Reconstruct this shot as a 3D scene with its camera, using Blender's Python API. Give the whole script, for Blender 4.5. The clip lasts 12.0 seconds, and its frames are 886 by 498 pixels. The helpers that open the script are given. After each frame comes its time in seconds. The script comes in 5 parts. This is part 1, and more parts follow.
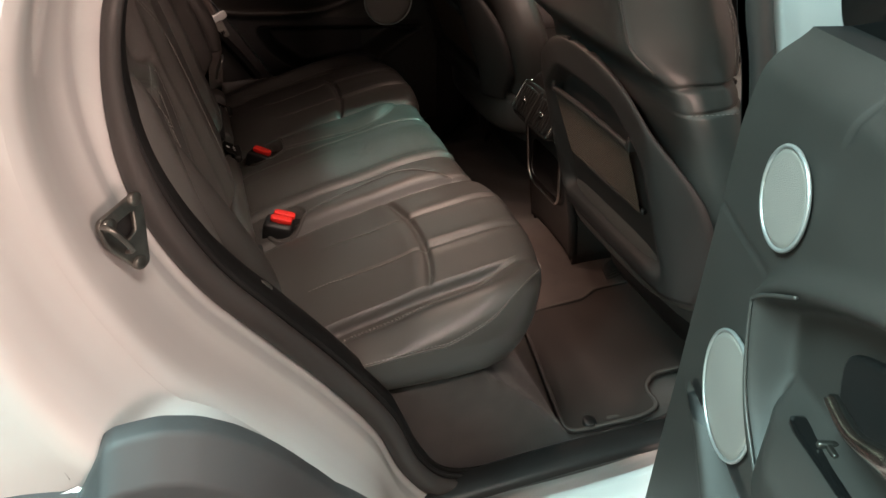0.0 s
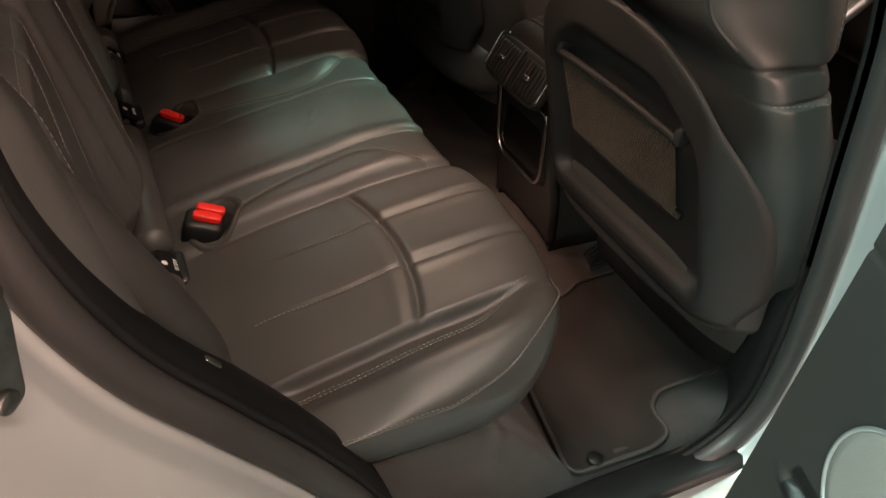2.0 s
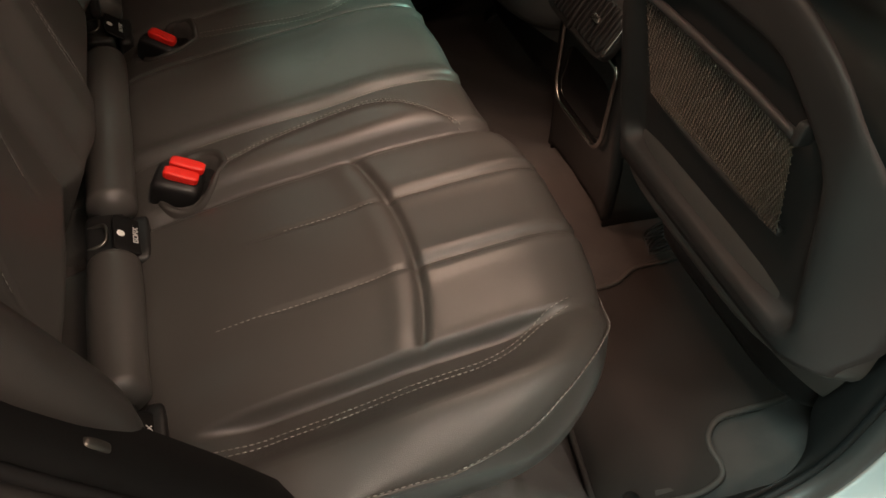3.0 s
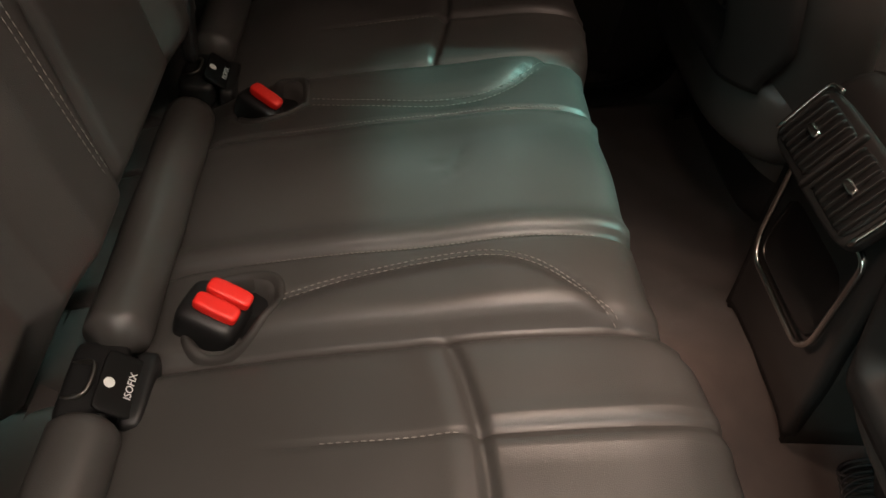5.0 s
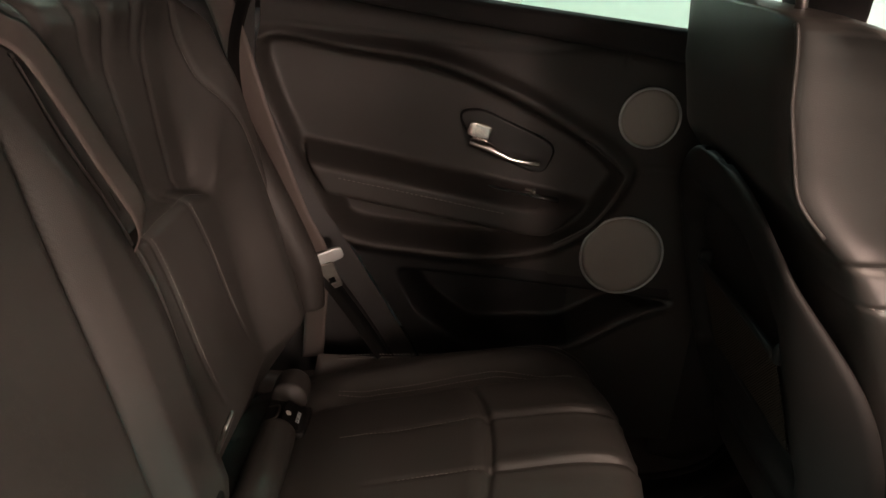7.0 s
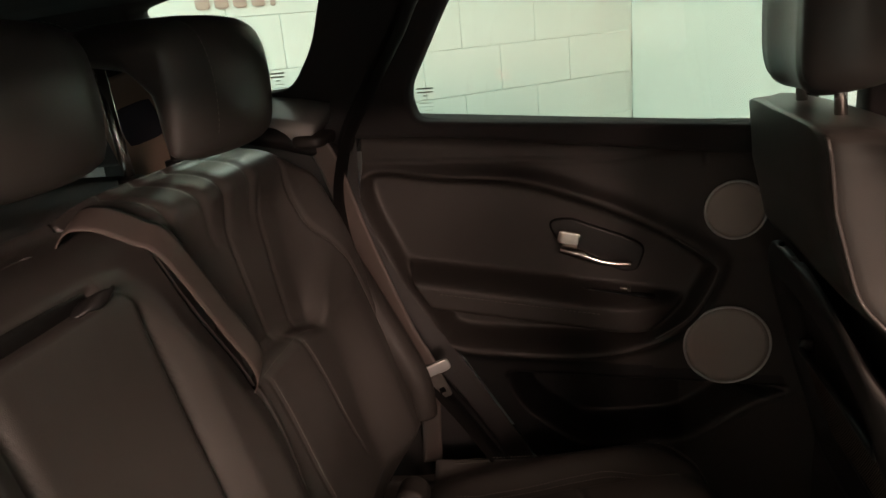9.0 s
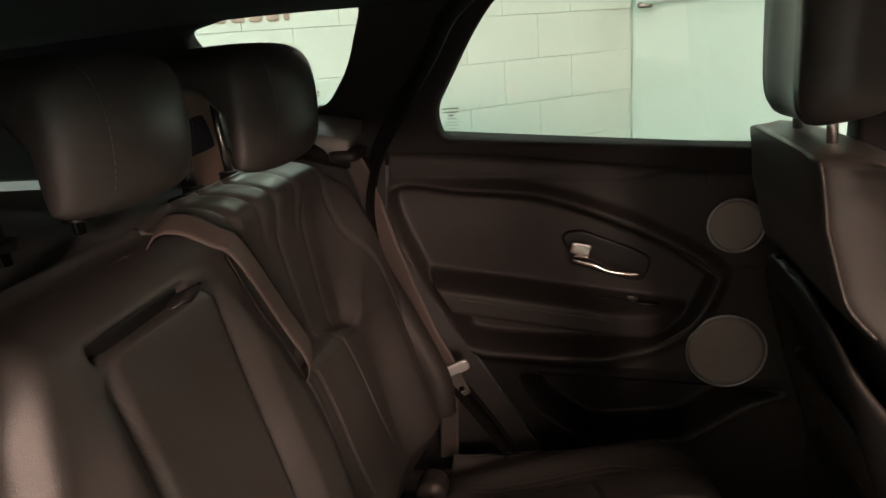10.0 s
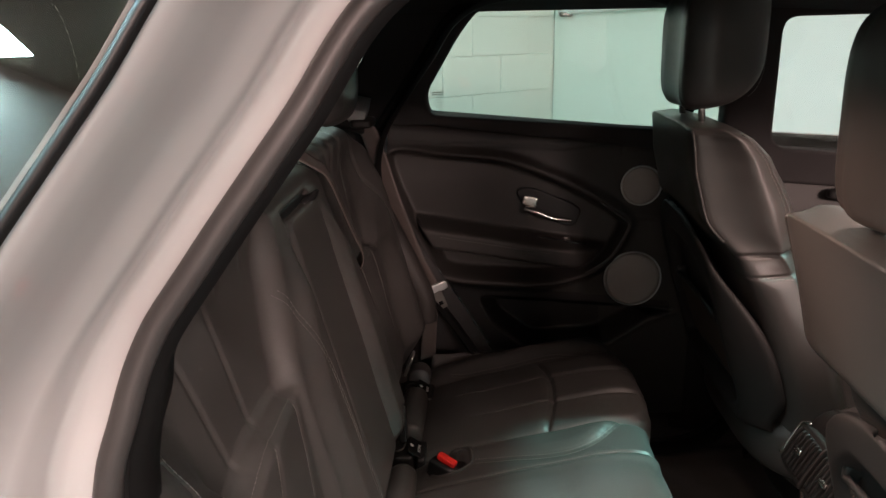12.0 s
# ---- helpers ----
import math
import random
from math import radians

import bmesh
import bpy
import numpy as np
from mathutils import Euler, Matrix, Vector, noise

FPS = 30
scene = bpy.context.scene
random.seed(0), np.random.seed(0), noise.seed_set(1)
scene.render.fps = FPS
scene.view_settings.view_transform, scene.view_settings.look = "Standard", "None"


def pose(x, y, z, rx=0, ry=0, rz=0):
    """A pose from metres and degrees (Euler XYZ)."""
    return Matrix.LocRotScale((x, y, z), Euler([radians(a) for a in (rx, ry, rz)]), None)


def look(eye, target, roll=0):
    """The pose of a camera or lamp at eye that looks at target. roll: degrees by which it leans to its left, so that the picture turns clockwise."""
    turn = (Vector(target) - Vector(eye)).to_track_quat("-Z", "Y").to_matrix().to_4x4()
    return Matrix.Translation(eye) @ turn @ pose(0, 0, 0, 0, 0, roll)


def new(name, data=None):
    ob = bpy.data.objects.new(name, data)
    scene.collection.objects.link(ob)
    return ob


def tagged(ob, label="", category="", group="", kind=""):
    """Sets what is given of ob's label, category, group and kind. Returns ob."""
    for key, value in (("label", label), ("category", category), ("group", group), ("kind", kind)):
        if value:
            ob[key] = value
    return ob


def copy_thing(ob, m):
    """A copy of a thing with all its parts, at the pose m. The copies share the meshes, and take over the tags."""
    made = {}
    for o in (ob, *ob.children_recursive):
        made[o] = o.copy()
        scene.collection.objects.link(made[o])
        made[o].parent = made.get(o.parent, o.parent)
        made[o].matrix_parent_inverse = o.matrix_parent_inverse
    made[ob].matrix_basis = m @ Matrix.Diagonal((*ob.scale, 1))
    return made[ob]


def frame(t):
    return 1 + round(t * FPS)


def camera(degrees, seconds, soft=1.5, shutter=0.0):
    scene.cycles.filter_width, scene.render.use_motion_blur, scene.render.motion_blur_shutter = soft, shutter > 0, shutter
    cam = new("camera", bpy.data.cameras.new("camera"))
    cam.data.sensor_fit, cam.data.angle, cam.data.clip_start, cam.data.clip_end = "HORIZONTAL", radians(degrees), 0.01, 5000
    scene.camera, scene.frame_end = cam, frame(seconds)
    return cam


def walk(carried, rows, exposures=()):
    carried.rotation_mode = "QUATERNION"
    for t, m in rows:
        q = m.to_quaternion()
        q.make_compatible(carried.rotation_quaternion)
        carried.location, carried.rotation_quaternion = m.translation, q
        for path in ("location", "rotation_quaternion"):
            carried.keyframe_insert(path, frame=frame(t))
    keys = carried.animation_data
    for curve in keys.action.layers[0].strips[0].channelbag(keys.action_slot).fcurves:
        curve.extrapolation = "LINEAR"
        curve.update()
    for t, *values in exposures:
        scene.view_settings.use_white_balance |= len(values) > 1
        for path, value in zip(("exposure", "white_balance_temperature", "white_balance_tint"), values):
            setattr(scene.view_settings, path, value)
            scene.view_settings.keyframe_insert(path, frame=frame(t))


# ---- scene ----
cam = camera(62.8, 12.0)
PATH = [
    (0, (-0.050, -1.451, 1.425), (0.490, 0.129, 0.323), 0.9),
    (0.5, (-0.048, -1.431, 1.421), (0.521, 0.156, 0.345), 2.0),
    (1, (-0.056, -1.333, 1.393), (0.571, 0.223, 0.304), 3.3),
    (1.5, (-0.071, -1.213, 1.369), (0.645, 0.243, 0.199), 5.4),
    (2, (-0.060, -1.123, 1.354), (0.699, 0.248, 0.114), 6.6),
    (2.5, (0.011, -1.022, 1.321), (0.711, 0.281, -0.026), 7.8),
    (3, (0.066, -0.928, 1.287), (0.656, 0.342, -0.141), 8.7),
    (3.2, (0.084, -0.895, 1.281), (0.624, 0.374, -0.165), 8.8),
    (4.8, (0.132, -0.665, 1.217), (0.408, 0.675, -0.242), 11.0),
    (5, (0.153, -0.624, 1.205), (0.403, 0.761, -0.215), 11.1),
    (5.5, (0.171, -0.555, 1.196), (0.357, 0.979, -0.074), 10.6),
    (6, (0.169, -0.508, 1.245), (0.294, 1.132, 0.107), 8.6),
    (6.5, (0.180, -0.477, 1.305), (0.222, 1.267, 0.327), 5.7),
    (7, (0.163, -0.469, 1.350), (0.200, 1.365, 0.553), 3.9),
    (7.2, (0.168, -0.466, 1.365), (0.185, 1.393, 0.627), 2.7),
    (8.8, (0.243, -0.513, 1.421), (-0.087, 1.365, 0.818), -5.4),
    (9, (0.242, -0.524, 1.431), (-0.113, 1.353, 0.840), -5.3),
    (9.5, (0.229, -0.554, 1.443), (-0.152, 1.324, 0.870), -4.7),
    (10, (0.210, -0.623, 1.458), (-0.129, 1.266, 0.895), -4.2),
    (10.5, (0.175, -0.720, 1.450), (0.008, 1.186, 0.866), -4.1),
    (11, (0.155, -0.817, 1.462), (0.046, 1.088, 0.862), -2.4),
    (11.5, (0.130, -0.975, 1.475), (0.013, 0.936, 0.897), -0.9),
    (12, (0.105, -1.094, 1.481), (0.005, 0.816, 0.896), -1.1),
]
walk(cam, [(t, look(eye, target, roll)) for t, eye, target, roll in PATH],
     [(0, 0.14, 6350, 10), (1.5, 0.06, 6450, 10), (2.5, -0.04, 7000, 12), (3, -0.06, 6900, 11), (5, 0.18, 6150, 5), (5.5, 0.10, 6050, 4), (6, 0.25, 6150, 5), (6.5, 0.80, 6300, 7), (7, 1.15, 6200, 5),
      (9, 0.82, 6650, 11), (10.5, 0.76, 6500, 11), (12, 0.52, 5900, 10)])

# ---- light of the place: a parking bay with cool tubes, a warm lamp in the car's roof, and added fill lights out of view ----
world = bpy.data.worlds.new("hall_air")
scene.world = world
world.use_nodes = True
world.node_tree.nodes["Background"].inputs[0].default_value = (0.5, 0.6, 0.55, 1)
world.node_tree.nodes["Background"].inputs[1].default_value = 0.006
scene.view_settings.exposure = 0.0


def lamp(name, place, target, size, size_y, watts, colour, beam=180):
    data = bpy.data.lights.new(name, "AREA")
    data.shape, data.size, data.size_y, data.energy, data.color = "RECTANGLE", size, size_y, watts, colour
    data.spread = radians(beam)
    ob = new(name, data)
    ob.matrix_world = look(place, target)
    return ob


COOL, WARM = (0.80, 1.0, 0.90), (1.0, 0.60, 0.44)
TEAL, FILL_WARM, FILL_PINK = (0.45, 1.0, 0.84), (1.0, 0.74, 0.58), (1.0, 0.68, 0.56)
# unseen narrow spot, added to throw the teal patch onto the bench
spot = bpy.data.lights.new("bench_patch_spot", "SPOT")
spot.energy, spot.color, spot.spot_size, spot.spot_blend, spot.shadow_soft_size = 640, TEAL, radians(6.4), 0.6, 0.035
new("bench_patch_spot", spot).matrix_world = look((3.0, -0.09, 3.13), (0.33, 0.025, 0.74))
lamp("ceiling_tube_corner", (0.0, 3.1, 3.16), (0.0, 3.1, 0), 1.5, 0.3, 10, COOL)
lamp("ceiling_panel_rear", (-2.3, -2.7, 3.16), (-2.3, -2.7, 0), 0.5, 0.5, 80, (0.68, 1.0, 0.95))
lamp("ceiling_tube_side", (0.35, -2.05, 3.16), (0.35, -2.05, 0), 1.2, 0.14, 66, (1.0, 0.79, 0.67))
lamp("ceiling_tube_over", (-1.25, -1.05, 3.16), (-1.25, -1.05, 0), 1.2, 0.10, 185, (0.66, 1.0, 0.97))
# unseen flood, added for pink light across the near side and far seat
lamp("side_fill_flood", (2.3, -6.0, 2.70), (0.2, 0.0, 0.9), 1.6, 0.8, 290, FILL_PINK)
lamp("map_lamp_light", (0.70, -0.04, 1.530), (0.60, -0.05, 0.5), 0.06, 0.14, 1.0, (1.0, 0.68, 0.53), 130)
# unseen lamp under the roof, added to warm the near bench
lamp("bench_fill_light", (0.27, -0.40, 1.515), (0.30, -0.30, 0.7), 0.05, 0.12, 0.9, FILL_WARM, 80)
# unseen lamp added under the roof to redden the near front seat's back
lamp("seat_fill_light", (0.12, -0.28, 1.520), (0.52, -0.38, 1.02), 0.03, 0.05, 0.65, WARM, 70)
# warm light without a fitting, added to brighten the carpet by the console
lamp("carpet_fill_light", (0.55, -0.1, 0.62), (0.60, -0.2, 0.0), 0.02, 0.03, 0.34, WARM)

# ---- materials ----
def nodes_of(name):
    m = bpy.data.materials.new(name)
    m.use_nodes = True
    return m, m.node_tree, m.node_tree.nodes["Principled BSDF"]


def surface(name, low, high, rough=0.5, metal=0.0, grain=900.0, bump=0.15, spread=9.0, coat=0.0, kind="noise", sheen=0.0, blotch=0.5, vary=0.07):
    """A surface with grain and slow variation, at real size."""
    m, tree, shader = nodes_of(name)
    N, L = tree.nodes.new, tree.links.new
    where = N("ShaderNodeTexCoord")
    slow = N("ShaderNodeTexNoise")
    slow.inputs["Scale"].default_value, slow.inputs["Detail"].default_value = spread, 5
    L(where.outputs["Object"], slow.inputs["Vector"])
    if kind == "cells":
        fine = N("ShaderNodeTexVoronoi")
        fine.feature = "DISTANCE_TO_EDGE"
        fine.inputs["Scale"].default_value = grain
        out = fine.outputs["Distance"]
    else:
        fine = N("ShaderNodeTexNoise")
        fine.inputs["Scale"].default_value, fine.inputs["Detail"].default_value = grain, 3
        out = fine.outputs["Fac"]
    L(where.outputs["Object"], fine.inputs["Vector"])
    ramp = N("ShaderNodeValToRGB")
    ramp.color_ramp.elements[0].position, ramp.color_ramp.elements[1].position = 0.5 - blotch / 2, 0.5 + blotch / 2
    ramp.color_ramp.elements[0].color, ramp.color_ramp.elements[1].color = (*low, 1), (*high, 1)
    L(slow.outputs["Fac"], ramp.inputs["Fac"])
    L(ramp.outputs["Color"], shader.inputs["Base Color"])
    rise = N("ShaderNodeMapRange")
    rise.inputs["To Min"].default_value, rise.inputs["To Max"].default_value = max(rough - vary, 0.02), min(rough + vary, 1)
    L(slow.outputs["Fac"], rise.inputs["Value"])
    L(rise.outputs["Result"], shader.inputs["Roughness"])
    relief = N("ShaderNodeBump")
    relief.inputs["Strength"].default_value, relief.inputs["Distance"].default_value = bump, 0.0006
    L(out, relief.inputs["Height"])
    L(relief.outputs["Normal"], shader.inputs["Normal"])
    shader.inputs["Metallic"].default_value = metal
    shader.inputs["Coat Weight"].default_value = coat
    shader.inputs["Coat Roughness"].default_value = 0.06
    shader.inputs["Sheen Weight"].default_value = sheen
    return m


LEATHER = surface("black_leather", (0.048, 0.045, 0.042), (0.061, 0.0575, 0.054), 0.37, grain=700, bump=0.32, kind="cells", spread=7)
LEATHER_FINE = surface("charcoal_door_leather", (0.031, 0.0285, 0.026), (0.038, 0.035, 0.032), 0.52, grain=900, bump=0.3, kind="cells")
PLASTIC = surface("charcoal_plastic", (0.018, 0.017, 0.0165), (0.024, 0.0225, 0.0215), 0.55, grain=1100, bump=0.25)
TRIM = surface("black_trim_plastic", (0.006, 0.006, 0.006), (0.009, 0.0088, 0.0085), 0.55, grain=1100, bump=0.25)
BLACK = surface("black_plastic", (0.008, 0.008, 0.008), (0.012, 0.012, 0.012), 0.45, grain=800, bump=0.15)
GLOSS = surface("gloss_black_plastic", (0.006, 0.006, 0.006), (0.008, 0.008, 0.008), 0.12, grain=60, bump=0.02)
RUBBER = surface("rubber_seal", (0.009, 0.009, 0.009), (0.014, 0.0135, 0.0135), 0.7, grain=500, bump=0.3)
CARPET = surface("dark_carpet", (0.030, 0.025, 0.023), (0.052, 0.043, 0.039), 0.95, grain=1500, bump=1.0, spread=26, sheen=0.2)
MAT = surface("floor_mat_pile", (0.017, 0.0125, 0.011), (0.025, 0.0185, 0.016), 0.95, grain=1700, bump=1.0, spread=20, sheen=0.15)
PIPING = surface("mat_piping", (0.045, 0.038, 0.035), (0.060, 0.052, 0.047), 0.8, grain=900, bump=0.4)
PAINT = surface("silver_white_paint", (0.50, 0.505, 0.50), (0.53, 0.535, 0.53), 0.24, metal=0.15, grain=2200, bump=0.0, coat=0.7, vary=0.01, spread=4)
CLADDING = surface("grey_arch_cladding", (0.022, 0.024, 0.026), (0.034, 0.036, 0.038), 0.6, grain=1300, bump=0.4)
SEAL = surface("grey_rubber_hose", (0.032, 0.029, 0.028), (0.042, 0.038, 0.036), 0.5, grain=600, bump=0.2)
CHROME = surface("satin_chrome", (0.62, 0.60, 0.57), (0.72, 0.70, 0.67), 0.24, metal=1.0, grain=500, bump=0.03)
STEEL = surface("latch_steel", (0.13, 0.125, 0.115), (0.24, 0.23, 0.21), 0.42, metal=1.0, grain=300, bump=0.2, spread=60)
RED = surface("red_button", (0.72, 0.018, 0.012), (0.78, 0.024, 0.016), 0.4, grain=300, bump=0.03)
THREAD = surface("grey_thread", (0.19, 0.18, 0.165), (0.25, 0.235, 0.22), 0.8, grain=2500, bump=0.3)
WEBBING = surface("black_webbing", (0.078, 0.063, 0.056), (0.098, 0.080, 0.072), 0.65, grain=1800, bump=0.5)
GRILLE = surface("speaker_grille_mesh", (0.31, 0.28, 0.26), (0.36, 0.33, 0.305), 0.5, metal=0.3, grain=520, bump=0.9, kind="cells")
TWINE = surface("net_twine", (0.060, 0.046, 0.034), (0.080, 0.062, 0.046), 0.75, grain=1500, bump=0.4)
LABEL = surface("white_label", (0.70, 0.70, 0.68), (0.78, 0.78, 0.76), 0.6, grain=600, bump=0.02)
HEADLINER = surface("black_headliner", (0.020, 0.018, 0.018), (0.028, 0.025, 0.025), 0.9, grain=1300, bump=0.5)
WALLPAINT = surface("painted_block", (0.54, 0.62, 0.555), (0.59, 0.67, 0.605), 0.6, grain=160, bump=0.5, spread=1.3)
WHITEWALL = surface("white_wall_surface", (0.74, 0.74, 0.72), (0.78, 0.78, 0.76), 0.6, grain=160, bump=0.4, spread=1.3)
MORTAR = surface("painted_joint", (0.51, 0.59, 0.53), (0.56, 0.64, 0.58), 0.8, grain=220, bump=0.8, spread=3)
CONCRETE = surface("concrete_floor", (0.16, 0.155, 0.145), (0.26, 0.25, 0.235), 0.7, grain=120, bump=0.5, spread=1.6)
CEILING = surface("brown_ceiling_board", (0.20, 0.155, 0.12), (0.26, 0.205, 0.165), 0.85, grain=140, bump=0.4, spread=1.1)
SIDEWALL = surface("grey_wall_paint", (0.38, 0.345, 0.31), (0.46, 0.42, 0.38), 0.8, grain=150, bump=0.5, spread=0.9)
SIGN = surface("dull_sign_paint", (0.34, 0.27, 0.22), (0.42, 0.34, 0.28), 0.6, grain=200, bump=0.2)
ETCH = surface("grey_glass_print", (0.52, 0.56, 0.50), (0.58, 0.62, 0.56), 0.6, grain=400, bump=0.05)
ALU = surface("silver_console_trim", (0.50, 0.52, 0.52), (0.60, 0.62, 0.62), 0.35, metal=0.7, grain=700, bump=0.05)
SHELFGREY = surface("grey_shelf_plastic", (0.26, 0.27, 0.26), (0.32, 0.33, 0.32), 0.5, grain=900, bump=0.2)
PAPER = surface("brown_card", (0.30, 0.22, 0.17), (0.38, 0.29, 0.23), 0.7, grain=400, bump=0.1)
DARKINK = surface("dark_blue_ink", (0.03, 0.03, 0.05), (0.05, 0.05, 0.07), 0.6, grain=400, bump=0.05)

for m, level in ((RUBBER, 0.18), (TRIM, 0.12), (PLASTIC, 0.34), (BLACK, 0.4), (MAT, 0.2), (LEATHER_FINE, 0.4)):
    m.node_tree.nodes["Principled BSDF"].inputs["Specular IOR Level"].default_value = level


def glass(name, tint, rough=0.0):
    m, tree, shader = nodes_of(name)
    shader.inputs["Base Color"].default_value = (*tint, 1)
    shader.inputs["Roughness"].default_value = rough
    shader.inputs["IOR"].default_value = 1.5
    shader.inputs["Transmission Weight"].default_value = 1.0
    return m


GLASS = glass("window_glass", (0.93, 0.97, 0.94))
PRIVACY = glass("tinted_glass", (0.16, 0.15, 0.14))
PRIVACY.node_tree.nodes["Principled BSDF"].inputs["IOR"].default_value = 1.85

# ---- building blocks ----
def part(name, bm, material, parent=None, label="", smooth=True):
    """Links a bmesh, or a pair of vertices and faces, as one mesh object under a thing or a part."""
    me = bpy.data.meshes.new(name)
    if isinstance(bm, tuple):
        me.from_pydata([tuple(v) for v in bm[0]], [], [tuple(f) for f in bm[1]])
    else:
        bm.to_mesh(me)
        bm.free()
    me.materials.append(material)
    me.shade_smooth() if smooth else me.shade_flat()
    ob = new(name, me)
    ob.parent = parent
    if name in ("stitching", "map_net", "wiring"):
        ob["kind"] = "stuff"
    return tagged(ob, label=label)


def thing(name, label, category, group="", kind="", place=(0, 0, 0)):
    ob = new(name)
    ob.empty_display_size = 0.1
    ob.location = place
    return tagged(ob, label, category, group, kind)


def sheet(P, around=False, flip=False):
    """Vertices and faces of a grid of points; around closes it along its second axis."""
    n, m = P.shape[:2]
    faces = []
    for i in range(n - 1):
        for j in range(m if around else m - 1):
            k = (j + 1) % m
            f = (i * m + j, i * m + k, (i + 1) * m + k, (i + 1) * m + j)
            faces.append(f[::-1] if flip else f)
    return P.reshape(-1, 3), faces


def thick(P, depth, flip=False):
    """A grid with a back, depth metres behind along its own normals, and closed rims."""
    du, dv = np.gradient(P, axis=0), np.gradient(P, axis=1)
    nrm = np.cross(du, dv)
    nrm /= np.linalg.norm(nrm, axis=2, keepdims=True) + 1e-12
    Q = P - nrm * depth
    n, m = P.shape[:2]
    v, f = sheet(P)
    w, g = sheet(Q, flip=True)
    off = n * m
    faces = f + [tuple(a + off for a in q) for q in g]
    rim = [i * m for i in range(n)] + [(n - 1) * m + j for j in range(1, m)] + [i * m + m - 1 for i in range(n - 2, -1, -1)] + list(range(m - 2, 0, -1))
    for a, b in zip(rim, rim[1:] + rim[:1]):
        faces.append((a, b, b + off, a + off))
    if flip:
        faces = [q[::-1] for q in faces]
    return np.concatenate([v, w]), faces


def glide(points, n, closed=False):
    """n points on a smooth curve through the given ones."""
    p = np.array(points, float)
    k = len(p)
    span = k if closed else k - 1
    at = np.linspace(0, span, n, endpoint=not closed)
    i = np.minimum(at.astype(int), span - 1)
    f = (at - i)[:, None]
    pick = (lambda j: p[j % k]) if closed else (lambda j: p[np.clip(j, 0, k - 1)])
    a, b, c, d = pick(i - 1), pick(i), pick(i + 1), pick(i + 2)
    return 0.5 * (2 * b + (c - a) * f + (2 * a - 5 * b + 4 * c - d) * f**2 + (3 * b - a - 3 * c + d) * f**3)


def tube(path, radius, sides=10, closed=False, flat=1.0):
    """A round bar along a path; radius one number or one for each point; flat squeezes it."""
    p = np.array(path, float)
    n = len(p)
    t = np.roll(p, -1, 0) - np.roll(p, 1, 0) if closed else np.gradient(p, axis=0)
    t /= np.linalg.norm(t, axis=1, keepdims=True) + 1e-12
    ref = np.array((0.0, 0.0, 1.0)) if abs(t[:, 2]).mean() < 0.8 else np.array((1.0, 0.0, 0.0))
    if closed:
        ref = np.eye(3)[int(np.argmin(np.abs(t).mean(0)))]
    side = np.cross(t, ref)
    side /= np.linalg.norm(side, axis=1, keepdims=True) + 1e-12
    up = np.cross(side, t)
    r = np.broadcast_to(np.asarray(radius, float), (n,))[:, None, None]
    a = np.linspace(0, 2 * math.pi, sides, endpoint=False)
    ring = np.cos(a)[None, :, None] * side[:, None, :] + flat * np.sin(a)[None, :, None] * up[:, None, :]
    P = p[:, None, :] + r * ring
    if closed:
        P = np.concatenate([P, P[:1]])
    v, f = sheet(P, around=True)
    if not closed:
        f = f + [tuple(range(sides))[::-1], tuple((n - 1) * sides + j for j in range(sides))]
    return v, f


def join(*pieces):
    verts, faces, off = [], [], 0
    for v, f in pieces:
        verts.append(np.asarray(v, float))
        faces += [tuple(a + off for a in q) for q in f]
        off += len(v)
    return np.concatenate(verts), faces


def turned(vf, m):
    v = np.asarray(vf[0], float)
    m = np.array(m)
    return v @ m[:3, :3].T + m[:3, 3], vf[1]


def block(cx, cy, cz, sx, sy, sz, power=6.0, n=12, bulge=0.0):
    """A box with soft, rounded faces."""
    bm = bmesh.new()
    bmesh.ops.create_cube(bm, size=2)
    bmesh.ops.subdivide_edges(bm, edges=bm.edges[:], cuts=n, use_grid_fill=True)
    v = np.array([x.co[:] for x in bm.verts])
    bm.verts.ensure_lookup_table()
    f = [tuple(x.index for x in q.verts) for q in bm.faces]
    bm.free()
    r = (np.abs(v) ** power).sum(1) ** (1 / power)
    v = v / r[:, None]
    v = v * (1 + bulge * (1 - np.abs(v).max(1, keepdims=True) ** 2))
    return v * np.array((sx, sy, sz)) / 2 + np.array((cx, cy, cz)), f


def ribbon(path, across, width, depth=0.0016):
    """A flat strap along a path; across: the direction of its width."""
    p, c = np.array(path, float), np.array(across, float)
    c = np.broadcast_to(c, p.shape)
    t = np.gradient(p, axis=0)
    nrm = np.cross(t, c)
    nrm /= np.linalg.norm(nrm, axis=1, keepdims=True) + 1e-12
    w = np.linspace(-0.5, 0.5, 7)
    P = p[:, None, :] + w[None, :, None] * width * c[:, None, :] - nrm[:, None, :] * (np.abs(w) ** 2 * 0.004)[None, :, None]
    return thick(P, depth)


def disc(radius, depth, n=48, dome=0.0, rings=6):
    """A shallow round cap that faces +z."""
    P = [[(radius * i / rings * math.cos(a), radius * i / rings * math.sin(a), depth + dome * (1 - (i / rings) ** 2)) for a in np.linspace(0, 2 * math.pi, n, endpoint=False)] for i in range(1, rings + 1)]
    P.append([(radius * math.cos(a), radius * math.sin(a), 0) for a in np.linspace(0, 2 * math.pi, n, endpoint=False)])
    v, f = sheet(np.array(P), around=True, flip=True)
    return np.concatenate([v, [[0, 0, depth + dome]]]), f + [(j, (j + 1) % n, len(v)) for j in range(n)]


